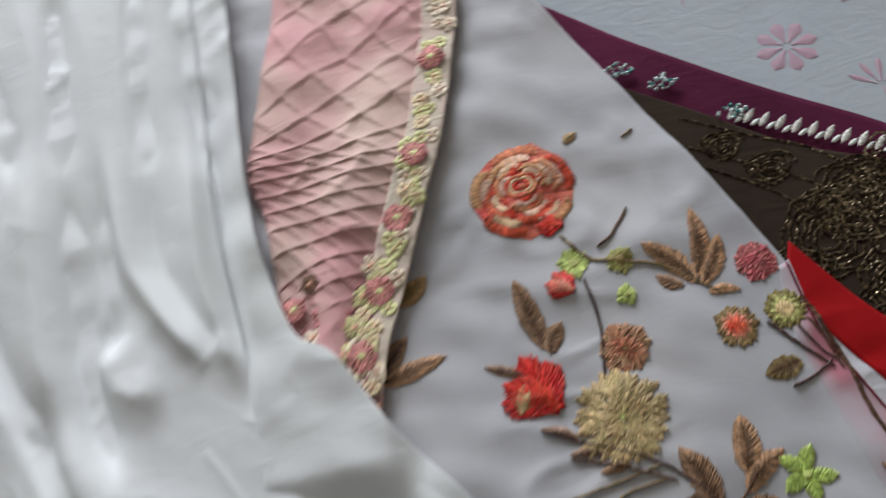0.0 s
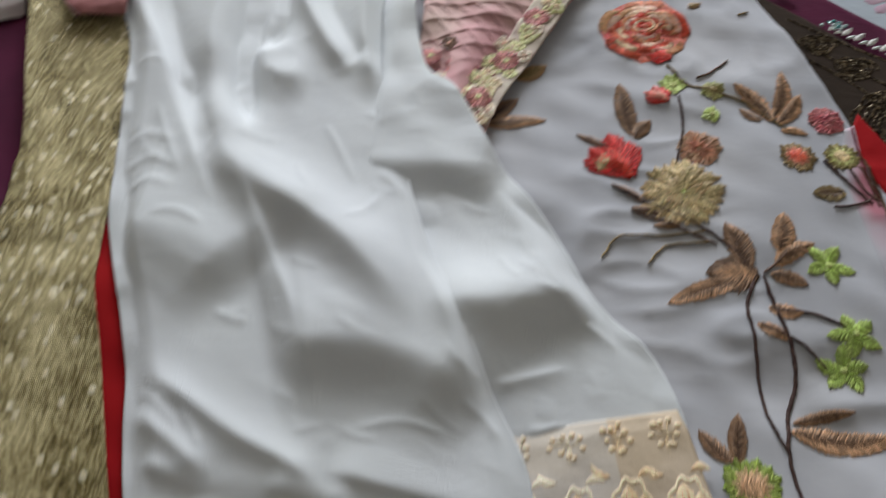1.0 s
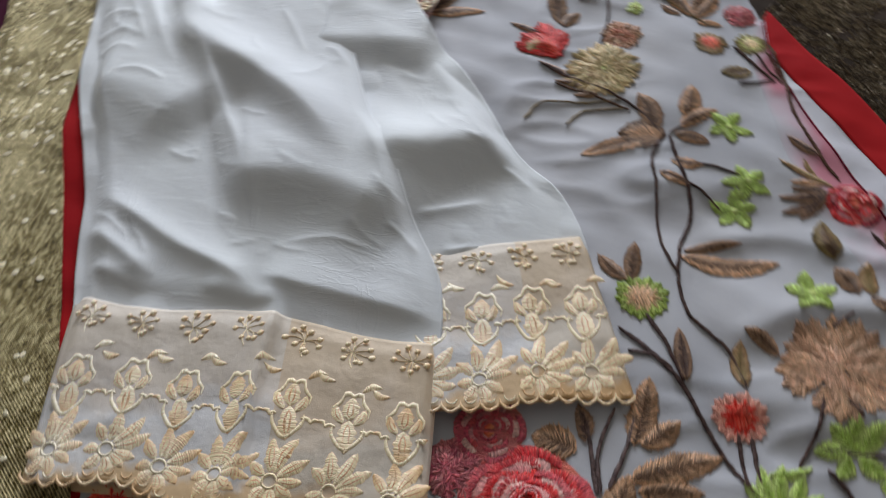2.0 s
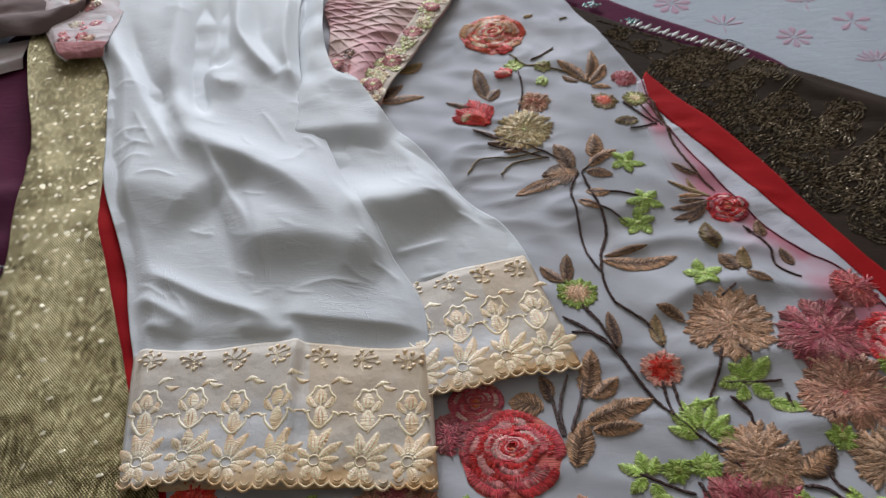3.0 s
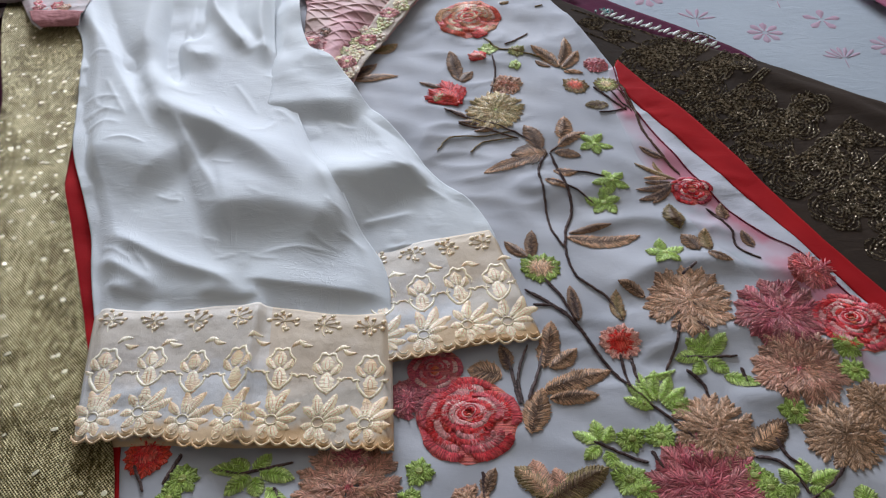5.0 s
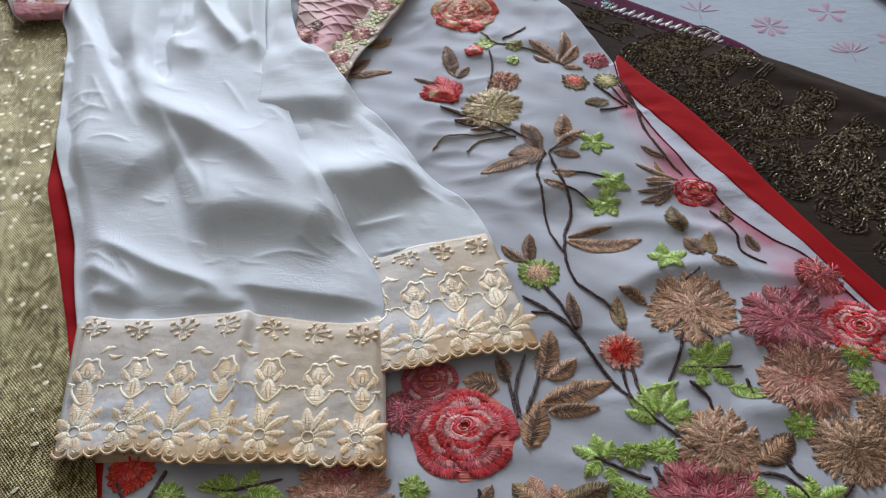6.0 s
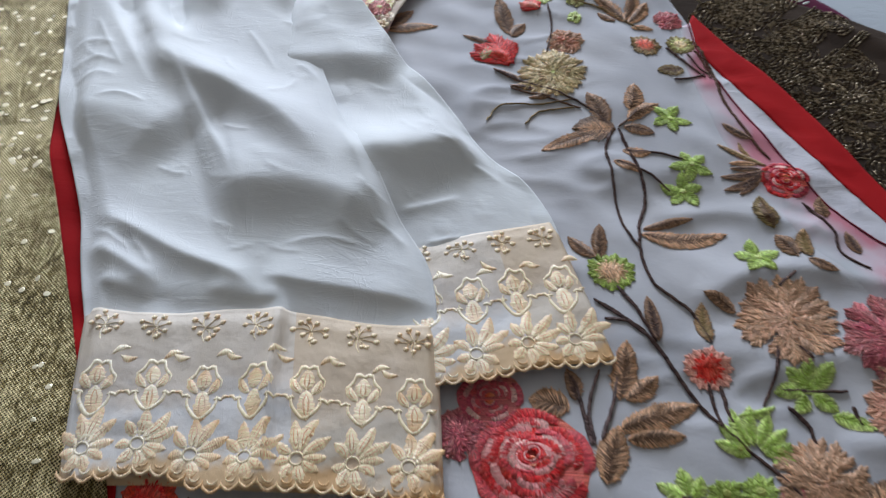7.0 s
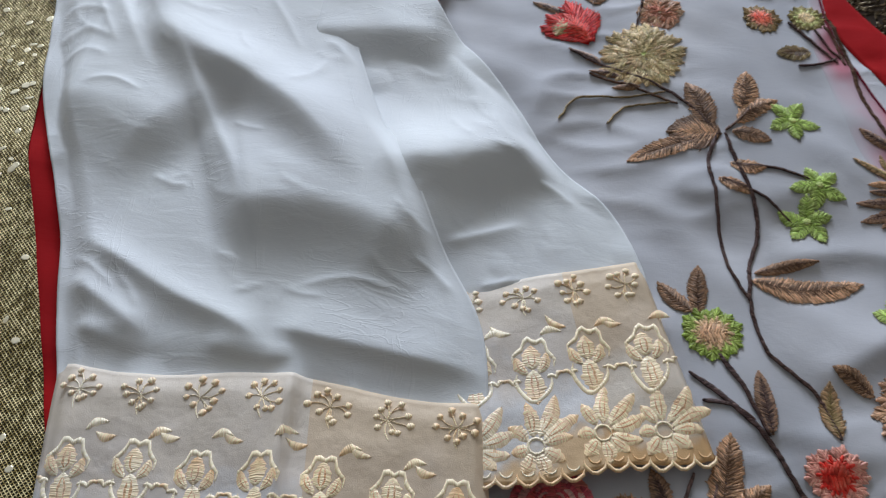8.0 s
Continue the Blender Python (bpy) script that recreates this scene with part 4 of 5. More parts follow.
puff((0.131, 0.552), 0.0086, LIME)

# ---- the sleeve of the kameez ----
def sleeve_z(x, y):
    return kz(x, y) + 0.004


SLEEVE_L = [(-0.120, 1.06), (-0.116, 0.931), (-0.149, 0.784), (-0.157, 0.737), (-0.145, 0.687), (-0.142, 0.600), (-0.137, 0.512)]
SLEEVE_R = [(0.060, 1.06), (0.056, 0.887), (0.022, 0.746), (-0.003, 0.684), (-0.030, 0.62), (-0.055, 0.571), (-0.070, 0.506)]
PINK_SILK = cloth_material("pink_tucked_silk", (0.80, 0.58, 0.52), (0.76, 0.40, 0.42), 0.6, 0.0, 0.0006, 0.3, 11.0)
g = strip(SLEEVE_L, SLEEVE_R, 110, 420)
x, y = g[..., 0], g[..., 1]
v = np.linspace(0, 1, 420)[:, None] * np.ones((1, 110))
u = np.linspace(0, 1, 110)[None, :] * np.ones((420, 1))
wander = 0.16 * rise(x, y, 22.0, 7.0)
ridge = lambda s: ((s + wander) % 1) ** 3
tuck = 0.0018 * np.maximum(ridge(19 * v + 3.2 * u), 0.9 * ridge(19 * v - 3.6 * u)) * smooth(1 - v, 0.14, 0.26)
z = sleeve_z(x, y) + 0.007 * np.sin(np.pi * u) ** 0.7 + 0.004 * np.sin(9 * u + 4 * v) * np.sin(np.pi * u) + tuck
sleeve = cloth("sleeve", g, z, PINK_SILK, kameez, "pink tucked silk sleeve with a floral lace edge")
sleeve_top = lambda a, b: sleeve_z(a, b) + 0.0075
g = strip([(-0.137, 0.516), (-0.131, 0.480)], [(-0.070, 0.510), (-0.074, 0.470)], 30, 16)
cuff_mat = cloth_material("sleeve_cuff", (0.62, 0.30, 0.24), (0.50, 0.30, 0.16), 0.6, 0.0, 0.0008, 0.6, 60.0)
cloth("sleeve_cuff", g, sleeve_z(g[..., 0], g[..., 1]) + 0.006, cuff_mat, sleeve, "patterned peach cuff band")
# zigzag lines of mauve chain stitch over the lower sleeve
for k in range(9):
    bm = bmesh.new()
    left, right = spline(SLEEVE_L, 200)[158 + 5 * k - 2], spline(SLEEVE_R, 200)[146 + 5 * k]
    line = [left * (1 - t) + right * t + (0, 0.004 * (1 if i % 2 else -1)) for i, t in enumerate(np.linspace(0.04, 0.86, 12))]
    for p, q in zip(line, line[1:]):
        pad(bm, p, q, 0.0016, 0.0018, (0.42, 0.16, 0.20), (0.50, 0.24, 0.24), sleeve_top, "band", 0, 0, 6, 3, 0.0006)
    part("chain_stitch", bm, THREAD, sleeve, "mauve chain stitch")
rr = random.Random(5)
EDGE = [(0.050, 0.93), (0.044, 0.87), (0.010, 0.746), (-0.016, 0.684), (-0.042, 0.62), (-0.068, 0.560), (-0.080, 0.52)]
edge = spline(EDGE, 90)
g = strip([(a - 0.018, b + 0.006) for a, b in EDGE], [(a + 0.013, b - 0.004) for a, b in EDGE], 14, 90)
CREAM_NET = cloth_material("cream_net", (0.78, 0.70, 0.58), (0.76, 0.60, 0.54), 0.8, 0.0, 0.0009, 0.8, 60.0)
cloth("lace_ground", g, sleeve_top(g[..., 0], g[..., 1]) - 0.0005, CREAM_NET, sleeve, "cream net ground of the lace")


def blossom(bm, c, r, petals, color, heart, zf, rr):
    """A small flat flower of round stitched petals."""
    off = rr.uniform(0, 6.28)
    for i in range(petals):
        a = off + 2 * math.pi * i / petals
        d = np.array((math.cos(a), math.sin(a)))
        pad(bm, np.array(c) + 0.15 * r * d, np.array(c) + r * rr.uniform(0.85, 1.1) * d, 0.95 * r, 0.0016, blend(color, heart, 0.3), color, zf, "petal", 0.3, 0, 7, 4, 0.0008, 0.2)
    pad(bm, np.array(c) - (0.28 * r, 0), np.array(c) + (0.28 * r, 0), 0.56 * r, 0.0016, heart, heart, zf, "disc", 0, 0, 7, 5, 0.0014)


SOFT_LIME, SHELL = (0.70, 0.72, 0.36), (0.86, 0.74, 0.60)
ROSY = (0.74, 0.22, 0.28)
bm = bmesh.new()
for i in range(0, 88, 2):
    for k in range(2):
        q = edge[i] + np.array((rr.uniform(-0.015, 0.008), rr.uniform(-0.005, 0.005)))
        tone = rr.choice((SOFT_LIME, SOFT_LIME, SHELL, SHELL, (0.80, 0.66, 0.44)))
        blossom(bm, q, rr.uniform(0.006, 0.009), 5, tone, blend(tone, PEACH, 0.6), sleeve_top, rr)
for i in range(8, 88, 14):
    blossom(bm, edge[i] + np.array((-0.006, 0.001)), 0.013, 8, ROSY, SOFT_LIME, lambda a, b: sleeve_top(a, b) + 0.001, rr)
part("lace_edging", bm, THREAD, sleeve, "cream, lime and pink floral lace edging")
bm = bmesh.new()
for c, r, tone in (((-0.098, 0.590), 0.017, ROSY), ((-0.128, 0.603), 0.012, ROSY), ((-0.105, 0.540), 0.013, ROSY), ((-0.085, 0.628), 0.013, PEACH), ((-0.112, 0.622), 0.009, BROWN), ((-0.125, 0.565), 0.011, SOFT_LIME), ((-0.080, 0.575), 0.012, SOFT_LIME), ((-0.070, 0.600), 0.011, SOFT_LIME), ((-0.092, 0.555), 0.011, SOFT_LIME), ((-0.124, 0.530), 0.010, SOFT_LIME), ((-0.060, 0.625), 0.010, SHELL), ((-0.115, 0.575), 0.008, SHELL), ((-0.138, 0.575), 0.009, MAROON)):
    blossom(bm, c, r, 7 if r > 0.0115 else 5, tone, SOFT_LIME if tone == ROSY else PEACH, sleeve_top, rr)
part("sleeve_embroidery", bm, THREAD, sleeve, "pink and lime stitched flowers")

# ---- the trousers ----
def gold_z(x, y):
    x, y = np.asarray(x, float), np.asarray(y, float)
    low = 0.0105 + 0.002 * rise(x, y, 9.0, 6.1)
    low = np.maximum(low, kz(x, y) + 0.0035)
    return low + fold(x, y, [(-0.40, 0.36), (-0.38, 0.22), (-0.33, 0.05), (-0.27, -0.1)], 0.004, 0.02, 0.03) + fold(x, y, [(-0.47, 0.5), (-0.44, 0.3), (-0.40, 0.12)], 0.004, 0.015, 0.02)


FOLDS = [
    ([(-0.330, 0.60), (-0.322, 0.54), (-0.306, 0.49), (-0.284, 0.452), (-0.250, 0.424), (-0.205, 0.400), (-0.166, 0.371), (-0.126, 0.332), (-0.090, 0.295)], 0.0140, 0.034, 0.018),
    ([(-0.212, 0.268), (-0.164, 0.285), (-0.097, 0.276), (-0.038, 0.240)], 0.0150, 0.080, 0.032),
    ([(-0.105, 0.318), (-0.070, 0.325), (-0.040, 0.330), (-0.005, 0.342), (0.029, 0.344), (0.06, 0.32)], 0.0130, 0.040, 0.024),
    ([(-0.364, 0.379), (-0.328, 0.379), (-0.283, 0.362), (-0.238, 0.33)], 0.0110, 0.070, 0.042),
    ([(-0.308, 0.257), (-0.264, 0.232), (-0.218, 0.206), (-0.176, 0.189), (-0.145, 0.17)], 0.0055, 0.014, 0.010),
    ([(-0.304, 0.22), (-0.268, 0.2), (-0.228, 0.174)], 0.0050, 0.012, 0.010),
    ([(-0.154, 0.19), (-0.119, 0.182), (-0.063, 0.173), (-0.006, 0.164)], 0.0040, 0.030, 0.007),
    ([(-0.195, 0.174), (-0.155, 0.165), (-0.123, 0.168)], 0.0030, 0.012, 0.007),
    ([(-0.285, 0.182), (-0.261, 0.174), (-0.225, 0.161)], 0.0028, 0.010, 0.008),
    # pleats that fall from the waist
    ([(-0.37, 0.85), (-0.352, 0.70), (-0.343, 0.62), (-0.325, 0.54)], 0.0090, 0.020, 0.022),
    ([(-0.335, 0.82), (-0.316, 0.695), (-0.311, 0.638), (-0.304, 0.584), (-0.290, 0.530), (-0.272, 0.485)], -0.0170, 0.012, 0.012),
    ([(-0.303, 0.620), (-0.284, 0.577), (-0.262, 0.560), (-0.232, 0.560)], 0.0070, 0.030, 0.020),
    ([(-0.298, 0.82), (-0.287, 0.695), (-0.281, 0.656), (-0.281, 0.623), (-0.288, 0.592)], -0.0095, 0.009, 0.009),
    ([(-0.288, 0.84), (-0.269, 0.694), (-0.25, 0.646), (-0.222, 0.6), (-0.197, 0.565)], 0.0090, 0.011, 0.009),
    ([(-0.258, 0.84), (-0.243, 0.694), (-0.218, 0.636), (-0.197, 0.6), (-0.183, 0.575)], -0.0045, 0.012, 0.014),
    ([(-0.208, 0.84), (-0.203, 0.693), (-0.198, 0.636), (-0.186, 0.591), (-0.165, 0.535)], 0.0090, 0.012, 0.014),
    ([(-0.184, 0.84), (-0.177, 0.693), (-0.175, 0.635), (-0.170, 0.56)], -0.0060, 0.008, 0.008),
    ([(-0.49, 0.82), (-0.427, 0.659), (-0.398, 0.607), (-0.365, 0.546), (-0.333, 0.486), (-0.308, 0.44), (-0.280, 0.393)], 0.0050, 0.006, 0.030),
    ([(-0.44, 0.76), (-0.391, 0.639), (-0.351, 0.559), (-0.31, 0.485), (-0.28, 0.43)], -0.0060, 0.014, 0.014),
    ([(-0.275, 0.442), (-0.244, 0.39), (-0.225, 0.357), (-0.196, 0.303)], 0.0032, 0.004, 0.012),
    ([(-0.165, 0.55), (-0.123, 0.553), (-0.098, 0.540), (-0.06, 0.485)], 0.0038, 0.030, 0.050),
    ([(-0.075, 0.49), (-0.040, 0.437), (-0.005, 0.395), (0.02, 0.37)], 0.0050, 0.012, 0.020),
    ([(-0.045, 0.262), (-0.009, 0.276), (0.018, 0.288)], 0.0018, 0.004, 0.010),
    # pleats near the waist, out of the long folds
    ([(-0.452, 1.055), (-0.426, 0.97), (-0.395, 0.87), (-0.372, 0.78)], -0.0090, 0.012, 0.012),
    ([(-0.345, 1.04), (-0.338, 0.94), (-0.333, 0.86), (-0.326, 0.78)], -0.0100, 0.011, 0.011),
    ([(-0.258, 1.02), (-0.253, 0.93), (-0.251, 0.84), (-0.243, 0.76)], -0.0100, 0.011, 0.011),
    ([(-0.211, 1.01), (-0.207, 0.93), (-0.199, 0.82), (-0.19, 0.74)], -0.0080, 0.010, 0.010),
]


CREASES = [
    ([(-0.414, 0.567), (-0.391, 0.576), (-0.359, 0.565)], 0.0009, 0.003, 0.004),
    ([(-0.388, 0.468), (-0.366, 0.481), (-0.331, 0.467)], 0.0009, 0.003, 0.004),
    ([(-0.382, 0.441), (-0.354, 0.452), (-0.321, 0.435)], 0.0009, 0.003, 0.004),
    ([(-0.374, 0.414), (-0.348, 0.426), (-0.322, 0.417)], 0.0009, 0.003, 0.004),
    ([(-0.18, 0.523), (-0.158, 0.514), (-0.138, 0.494)], 0.0009, 0.003, 0.004),
    ([(-0.156, 0.454), (-0.142, 0.445), (-0.126, 0.425)], 0.0009, 0.003, 0.004),
    ([(-0.04, 0.264), (-0.017, 0.274), (0.011, 0.284)], 0.0009, 0.003, 0.004),
    ([(0.02, 0.322), (0.036, 0.315), (0.051, 0.302)], 0.0009, 0.003, 0.004),
    ([(-0.303, 0.236), (-0.283, 0.226), (-0.257, 0.206)], 0.0009, 0.003, 0.004),
    ([(-0.264, 0.222), (-0.25, 0.208), (-0.241, 0.193)], 0.0009, 0.003, 0.004),
    ([(-0.141, 0.218), (-0.102, 0.227), (-0.062, 0.217)], 0.0009, 0.003, 0.004),
    ([(-0.064, 0.247), (-0.046, 0.236), (-0.029, 0.219)], 0.0009, 0.003, 0.004),
    ([(-0.337, 0.386), (-0.313, 0.392), (-0.283, 0.378)], 0.0009, 0.003, 0.004),
    ([(-0.213, 0.509), (-0.194, 0.48), (-0.17, 0.436)], 0.0009, 0.003, 0.004),
    ([(-0.176, 0.389), (-0.157, 0.409), (-0.147, 0.435)], 0.0009, 0.003, 0.004),
    ([(-0.109, 0.52), (-0.086, 0.496), (-0.063, 0.456)], 0.0009, 0.003, 0.004),
    ([(-0.017, 0.348), (0.005, 0.339), (0.024, 0.318)], 0.0009, 0.003, 0.004),
    ([(-0.373, 0.524), (-0.347, 0.476), (-0.318, 0.427)], 0.0009, 0.003, 0.004),
    ([(-0.264, 0.309), (-0.244, 0.3), (-0.232, 0.302)], 0.0009, 0.003, 0.004),
    ([(-0.017, 0.231), (-0.0, 0.236), (0.022, 0.241)], 0.0009, 0.003, 0.004),
]


def trouser_z(x, y):
    """Height of the trouser cloth, with its settled folds and gathers."""
    x, y = np.asarray(x, float), np.asarray(y, float)
    z = 0.019 + 0.0012 * rise(x, y, 14.0, 2.2) + 0.0004 * rise(x + y, y, 40.0, 9.0)
    for pts, h, wa, wb in FOLDS:
        z = z + 1.3 * fold(x, y, pts, h, wa, wb)
    for _ in range(2):
        z = np.pad(z, 1, mode="edge")
        z = (z[:-2] + 2 * z[1:-1] + z[2:]) / 4
        z = (z[:, :-2] + 2 * z[:, 1:-1] + z[:, 2:]) / 4
    for pts, h, wa, wb in CREASES:
        z = z + 1.3 * fold(x, y, pts, h, wa, wb)
    return z + 0.55 * creases(x, y)


def creases(x, y):
    """Many short fine creases, scattered over the cloth."""
    r, z = random.Random(77), 0
    for _ in range(70):
        a, b, t, half = r.uniform(-0.42, 0.08), r.uniform(0.18, 0.75), r.gauss(-0.5, 0.7), r.uniform(0.008, 0.026)
        c, d = half * math.cos(t), half * math.sin(t)
        z = z + fold(x, y, [(a - c, b - d), (a + 0.15 * d, b - 0.15 * c), (a + c, b + d)], r.uniform(0.0006, 0.0016), r.uniform(0.002, 0.005), r.uniform(0.002, 0.005))
    return z


def gathers(x, y, u, n):
    """Long soft pleats that run down from the waist."""
    wave = np.array([[1 - abs(noise.noise((a * n * 2.1 + 1.1 * b + 0.12 * math.sin(19 * b), b * 1.3, 4.0 + n))) * 2.2 for a, b in zip(ru, ry)] for ru, ry in zip(u, y)])
    return 0.0035 * smooth(y, 0.66, 0.98) * wave


def band_z(x, y):
    x, y = np.asarray(x, float), np.asarray(y, float)
    z = 0.0225 + 0.0026 * rise(x, y, 18.0, 4.4) + 0.0010 * rise(x, y, 50.0, 8.4) + fold(x, y, [(-0.127, 0.19), (-0.126, 0.09), (-0.119, -0.04)], 0.0070, 0.0040, 0.012)
    return np.maximum(z, kz(x, y) + 0.008)


trousers = thing("trousers", "white silk trousers with cream lace cuffs lying across the kameez", "trousers")
LEG2_L = [(-0.30, 1.08), (-0.26, 0.90), (-0.24, 0.70), (-0.19, 0.55), (-0.14, 0.40), (-0.07, 0.30), (-0.045, 0.225), (-0.041, 0.205)]
LEG2_R = [(-0.16, 1.08), (-0.157, 0.90), (-0.154, 0.70), (-0.131, 0.588), (-0.099, 0.556), (-0.058, 0.484), (-0.008, 0.418), (0.032, 0.348), (0.075, 0.302), (0.095, 0.258), (0.099, 0.238)]
g = strip(LEG2_L, LEG2_R, 80, 300)
u = np.tile(np.linspace(0, 1, 80), (300, 1))
drop = 0.1 + 0.9 * smooth(1 - u, 0, 0.22)
z = trouser_z(g[..., 0], g[..., 1]) - 0.004 + gathers(g[..., 0], g[..., 1], np.tile(np.linspace(0, 1, 80), (300, 1)), 0.9)
z = 0.0115 + (z - 0.0115) * drop - 0.007 * (1 - smooth(u, 0.12, 0.5)) * smooth(g[..., 1], 0.36, 0.44)
x, y = g[..., 0], g[..., 1]
tip = smooth(x, -0.19, -0.16) * smooth(-x, 0.04, 0.07) * smooth(y, 0.43, 0.47)
z = np.maximum(z, kz(x, y) + 0.003 + 0.015 * tip)
z = z + (np.minimum(z, np.maximum(band_z(x, y) - 0.0082, kz(x, y) + 0.0015)) - z) * smooth(np.linspace(0, 1, 300), 0.86, 0.925)[:, None]
cloth("right_leg", g, z, SATIN, trousers)
LEG1_L = [(-0.52, 1.08), (-0.515, 0.90), (-0.485, 0.72), (-0.43, 0.613), (-0.402, 0.50), (-0.381, 0.412), (-0.368, 0.371), (-0.342, 0.314), (-0.317, 0.253), (-0.301, 0.197), (-0.279, 0.132)]
LEG1_R = [(-0.20, 1.08), (-0.195, 0.90), (-0.187, 0.70), (-0.169, 0.57), (-0.14, 0.485), (-0.101, 0.378), (-0.075, 0.33), (-0.042, 0.259), (-0.016, 0.211), (-0.006, 0.175), (-0.002, 0.124)]
g = strip(LEG1_L, LEG1_R, 150, 360)
u = np.tile(np.linspace(0, 1, 150), (360, 1))
z = trouser_z(g[..., 0], g[..., 1]) + 0.003
z = z + gathers(g[..., 0], g[..., 1], u, 2.0)
z = 0.0125 + (z - 0.0125) * (0.25 + 0.75 * smooth(u, 0, 0.10)) * (0.75 + 0.25 * smooth(1 - u, 0, 0.06))
z = np.maximum(z, np.maximum(kz(g[..., 0], g[..., 1]) + 0.0045, gold_z(g[..., 0], g[..., 1]) + 0.0025))
z = z + (np.minimum(z, band_z(g[..., 0], g[..., 1]) - 0.0042) - z) * smooth(np.linspace(0, 1, 360), 0.92, 0.968)[:, None]
cloth("left_leg", g, z, SATIN, trousers)


def lace_band(top_l, bot_l, top_r, bot_r, count, lift, under):
    """A cream lace cuff: organza, three rows of stitched motifs, a scalloped edge."""
    zf = lambda a, b: band_z(a, b) + lift
    sag = lambda s, r: np.array((0.0, (1 - r) * -0.0045 * math.sin(9.0 * s) * (count > 5) + r * (0.0022 * math.sin(11.0 * s + 1.0) + 0.011 * (count > 5) * math.exp(-((s - 0.24) / 0.11) ** 2))))
    at = lambda s, r: inner(min(max(s, 0.012), 0.988), r)
    inner = lambda s, r: sag(s, r) + (np.array(top_l) * (1 - s) + np.array(top_r) * s) * (1 - r) + (np.array(bot_l) * (1 - s) + np.array(bot_r) * s) * r
    left, right = [tuple(inner(0, r)) for r in (0, 0.5, 1)], [tuple(inner(1, r)) for r in (0, 0.5, 1)]
    g = np.array([[inner(s, r) for s in np.linspace(0, 1, 90)] for r in np.linspace(0, 1, 50)])
    u = np.tile(np.linspace(0, 1, 90), (50, 1))
    z = zf(g[..., 0], g[..., 1])
    z = 0.012 + lift + (z - 0.012 - lift) * (0.45 + 0.55 * smooth(u, 0, 0.05) * smooth(1 - u, 0, 0.03))
    z = z - 0.0028 * (1 - smooth(np.linspace(0, 1, 50), 0.0, 0.10))[:, None]
    band = cloth("lace_band", g, z, LACE, trousers, "cream organza lace band", 0.0008, False)
    low = strip([tuple(at(0.01, 0.5)), tuple(at(0.01, 0.985))], [tuple(at(0.99, 0.5)), tuple(at(0.99, 0.965))], 40, 10)
    cloth("back_lace", low, np.maximum(0.0105 + under, kz(low[..., 0], low[..., 1]) + 0.0016), LACE, band, "rear layer of the lace band", 0.0008, False)
    wid = float(np.hypot(*(at(1, 1) - at(0, 1)))) / count
    rr = random.Random(count)
    gold = (0.78, 0.43, 0.16)
    pale = (1.0, 0.83, 0.54)
    for i in range(count):
        s = (i + 0.5) / count
        pale = blend((1.0, 0.90, 0.70), (0.98, 0.76, 0.44), min(1, 1.3 * i / count) * rr.uniform(0.5, 1.0))
        warm = blend(pale, gold, rr.uniform(0.0, 0.8))
        edge = blend(pale, gold, rr.uniform(0.2, 0.9))
        # vine with scattered berries
        bm = bmesh.new()
        root = at(s + rr.uniform(-0.06, 0.06) / count, 0.215)
        fork = at(s + rr.uniform(-0.06, 0.06) / count, 0.12)
        pad(bm, root, fork, 0.0015, 0.0009, pale, warm, zf, "band", 0, 0.15, 7, 3, jag=0.3)
        for k in range(9):
            a = 0.35 + 6.0 * k / 8
            q = at(s + (0.32 * math.sin(a) * rr.uniform(0.6, 1.1)) / count, 0.11 - 0.075 * math.cos(a + 3.14) * rr.uniform(0.6, 1.1))
            size = rr.uniform(0.0032, 0.0044)
            pad(bm, fork, q, 0.0010, 0.0007, pale, warm, zf, "band", 0, rr.uniform(-0.2, 0.2), 6, 3)
            pad(bm, q - (0.6 * size, 0.2 * size), q + (0.6 * size, 0.3 * size), 1.3 * size, 0.0014, pale, edge, zf, "leaf", 0, 0, 6, 5)
        for dx in (-0.28, 0.22):
            if not 0.06 < s + dx / count < 0.94:
                continue
            q = at(s + dx / count, 0.29 + 0.04 * rr.random())
            pad(bm, q, q + np.array((0.36 * wid * (1 if dx > 0 else -1), rr.uniform(0.001, 0.008))), 0.0062, 0.0009, warm, pale, zf, "leaf", 0.2, 0.2, 8, 4, jag=0.3)
        part("lace_sprig", bm, FINE_THREAD, band)
        # bell with a long drop
        fill = blend((0.58, 0.40, 0.24), (0.56, 0.26, 0.08), rr.uniform(0.3, 1.0) * min(1, 0.15 + 1.2 * i / count))

        def corded(p, q, w, bend=0.0):
            pad(bm, p, q, w, 0.0008, pale, edge, zf, "leaf", 0.2, bend, 14, 5, jag=0.4)
            p, q = np.array(p), np.array(q)
            pad(bm, 0.88 * p + 0.12 * q, 0.14 * p + 0.86 * q, 0.72 * w, 0.0005, fill, blend(fill, warm, 0.35), zf, "leaf", 0.4, bend, 9, 5, 0.0006, 0.4)

        bm = bmesh.new()
        dx, dy = rr.uniform(-0.04, 0.04), rr.uniform(-0.008, 0.008)
        c = at(s + dx / count, 0.50 + dy)
        here = lambda a, r: at(s + (dx + a) / count, r + dy)
        arc(bm, c, 0.34 * wid, 0.2, 2.94, 0.0026, 0.0008, pale, zf, 0.10, 7, 1.7)
        corded(here(0.0, 0.49), here(0.03, 0.37), 0.34 * wid)
        corded(here(-0.10, 0.51), here(-0.27, 0.42), 0.20 * wid, 0.1)
        corded(here(0.10, 0.51), here(0.28, 0.42), 0.20 * wid, -0.1)
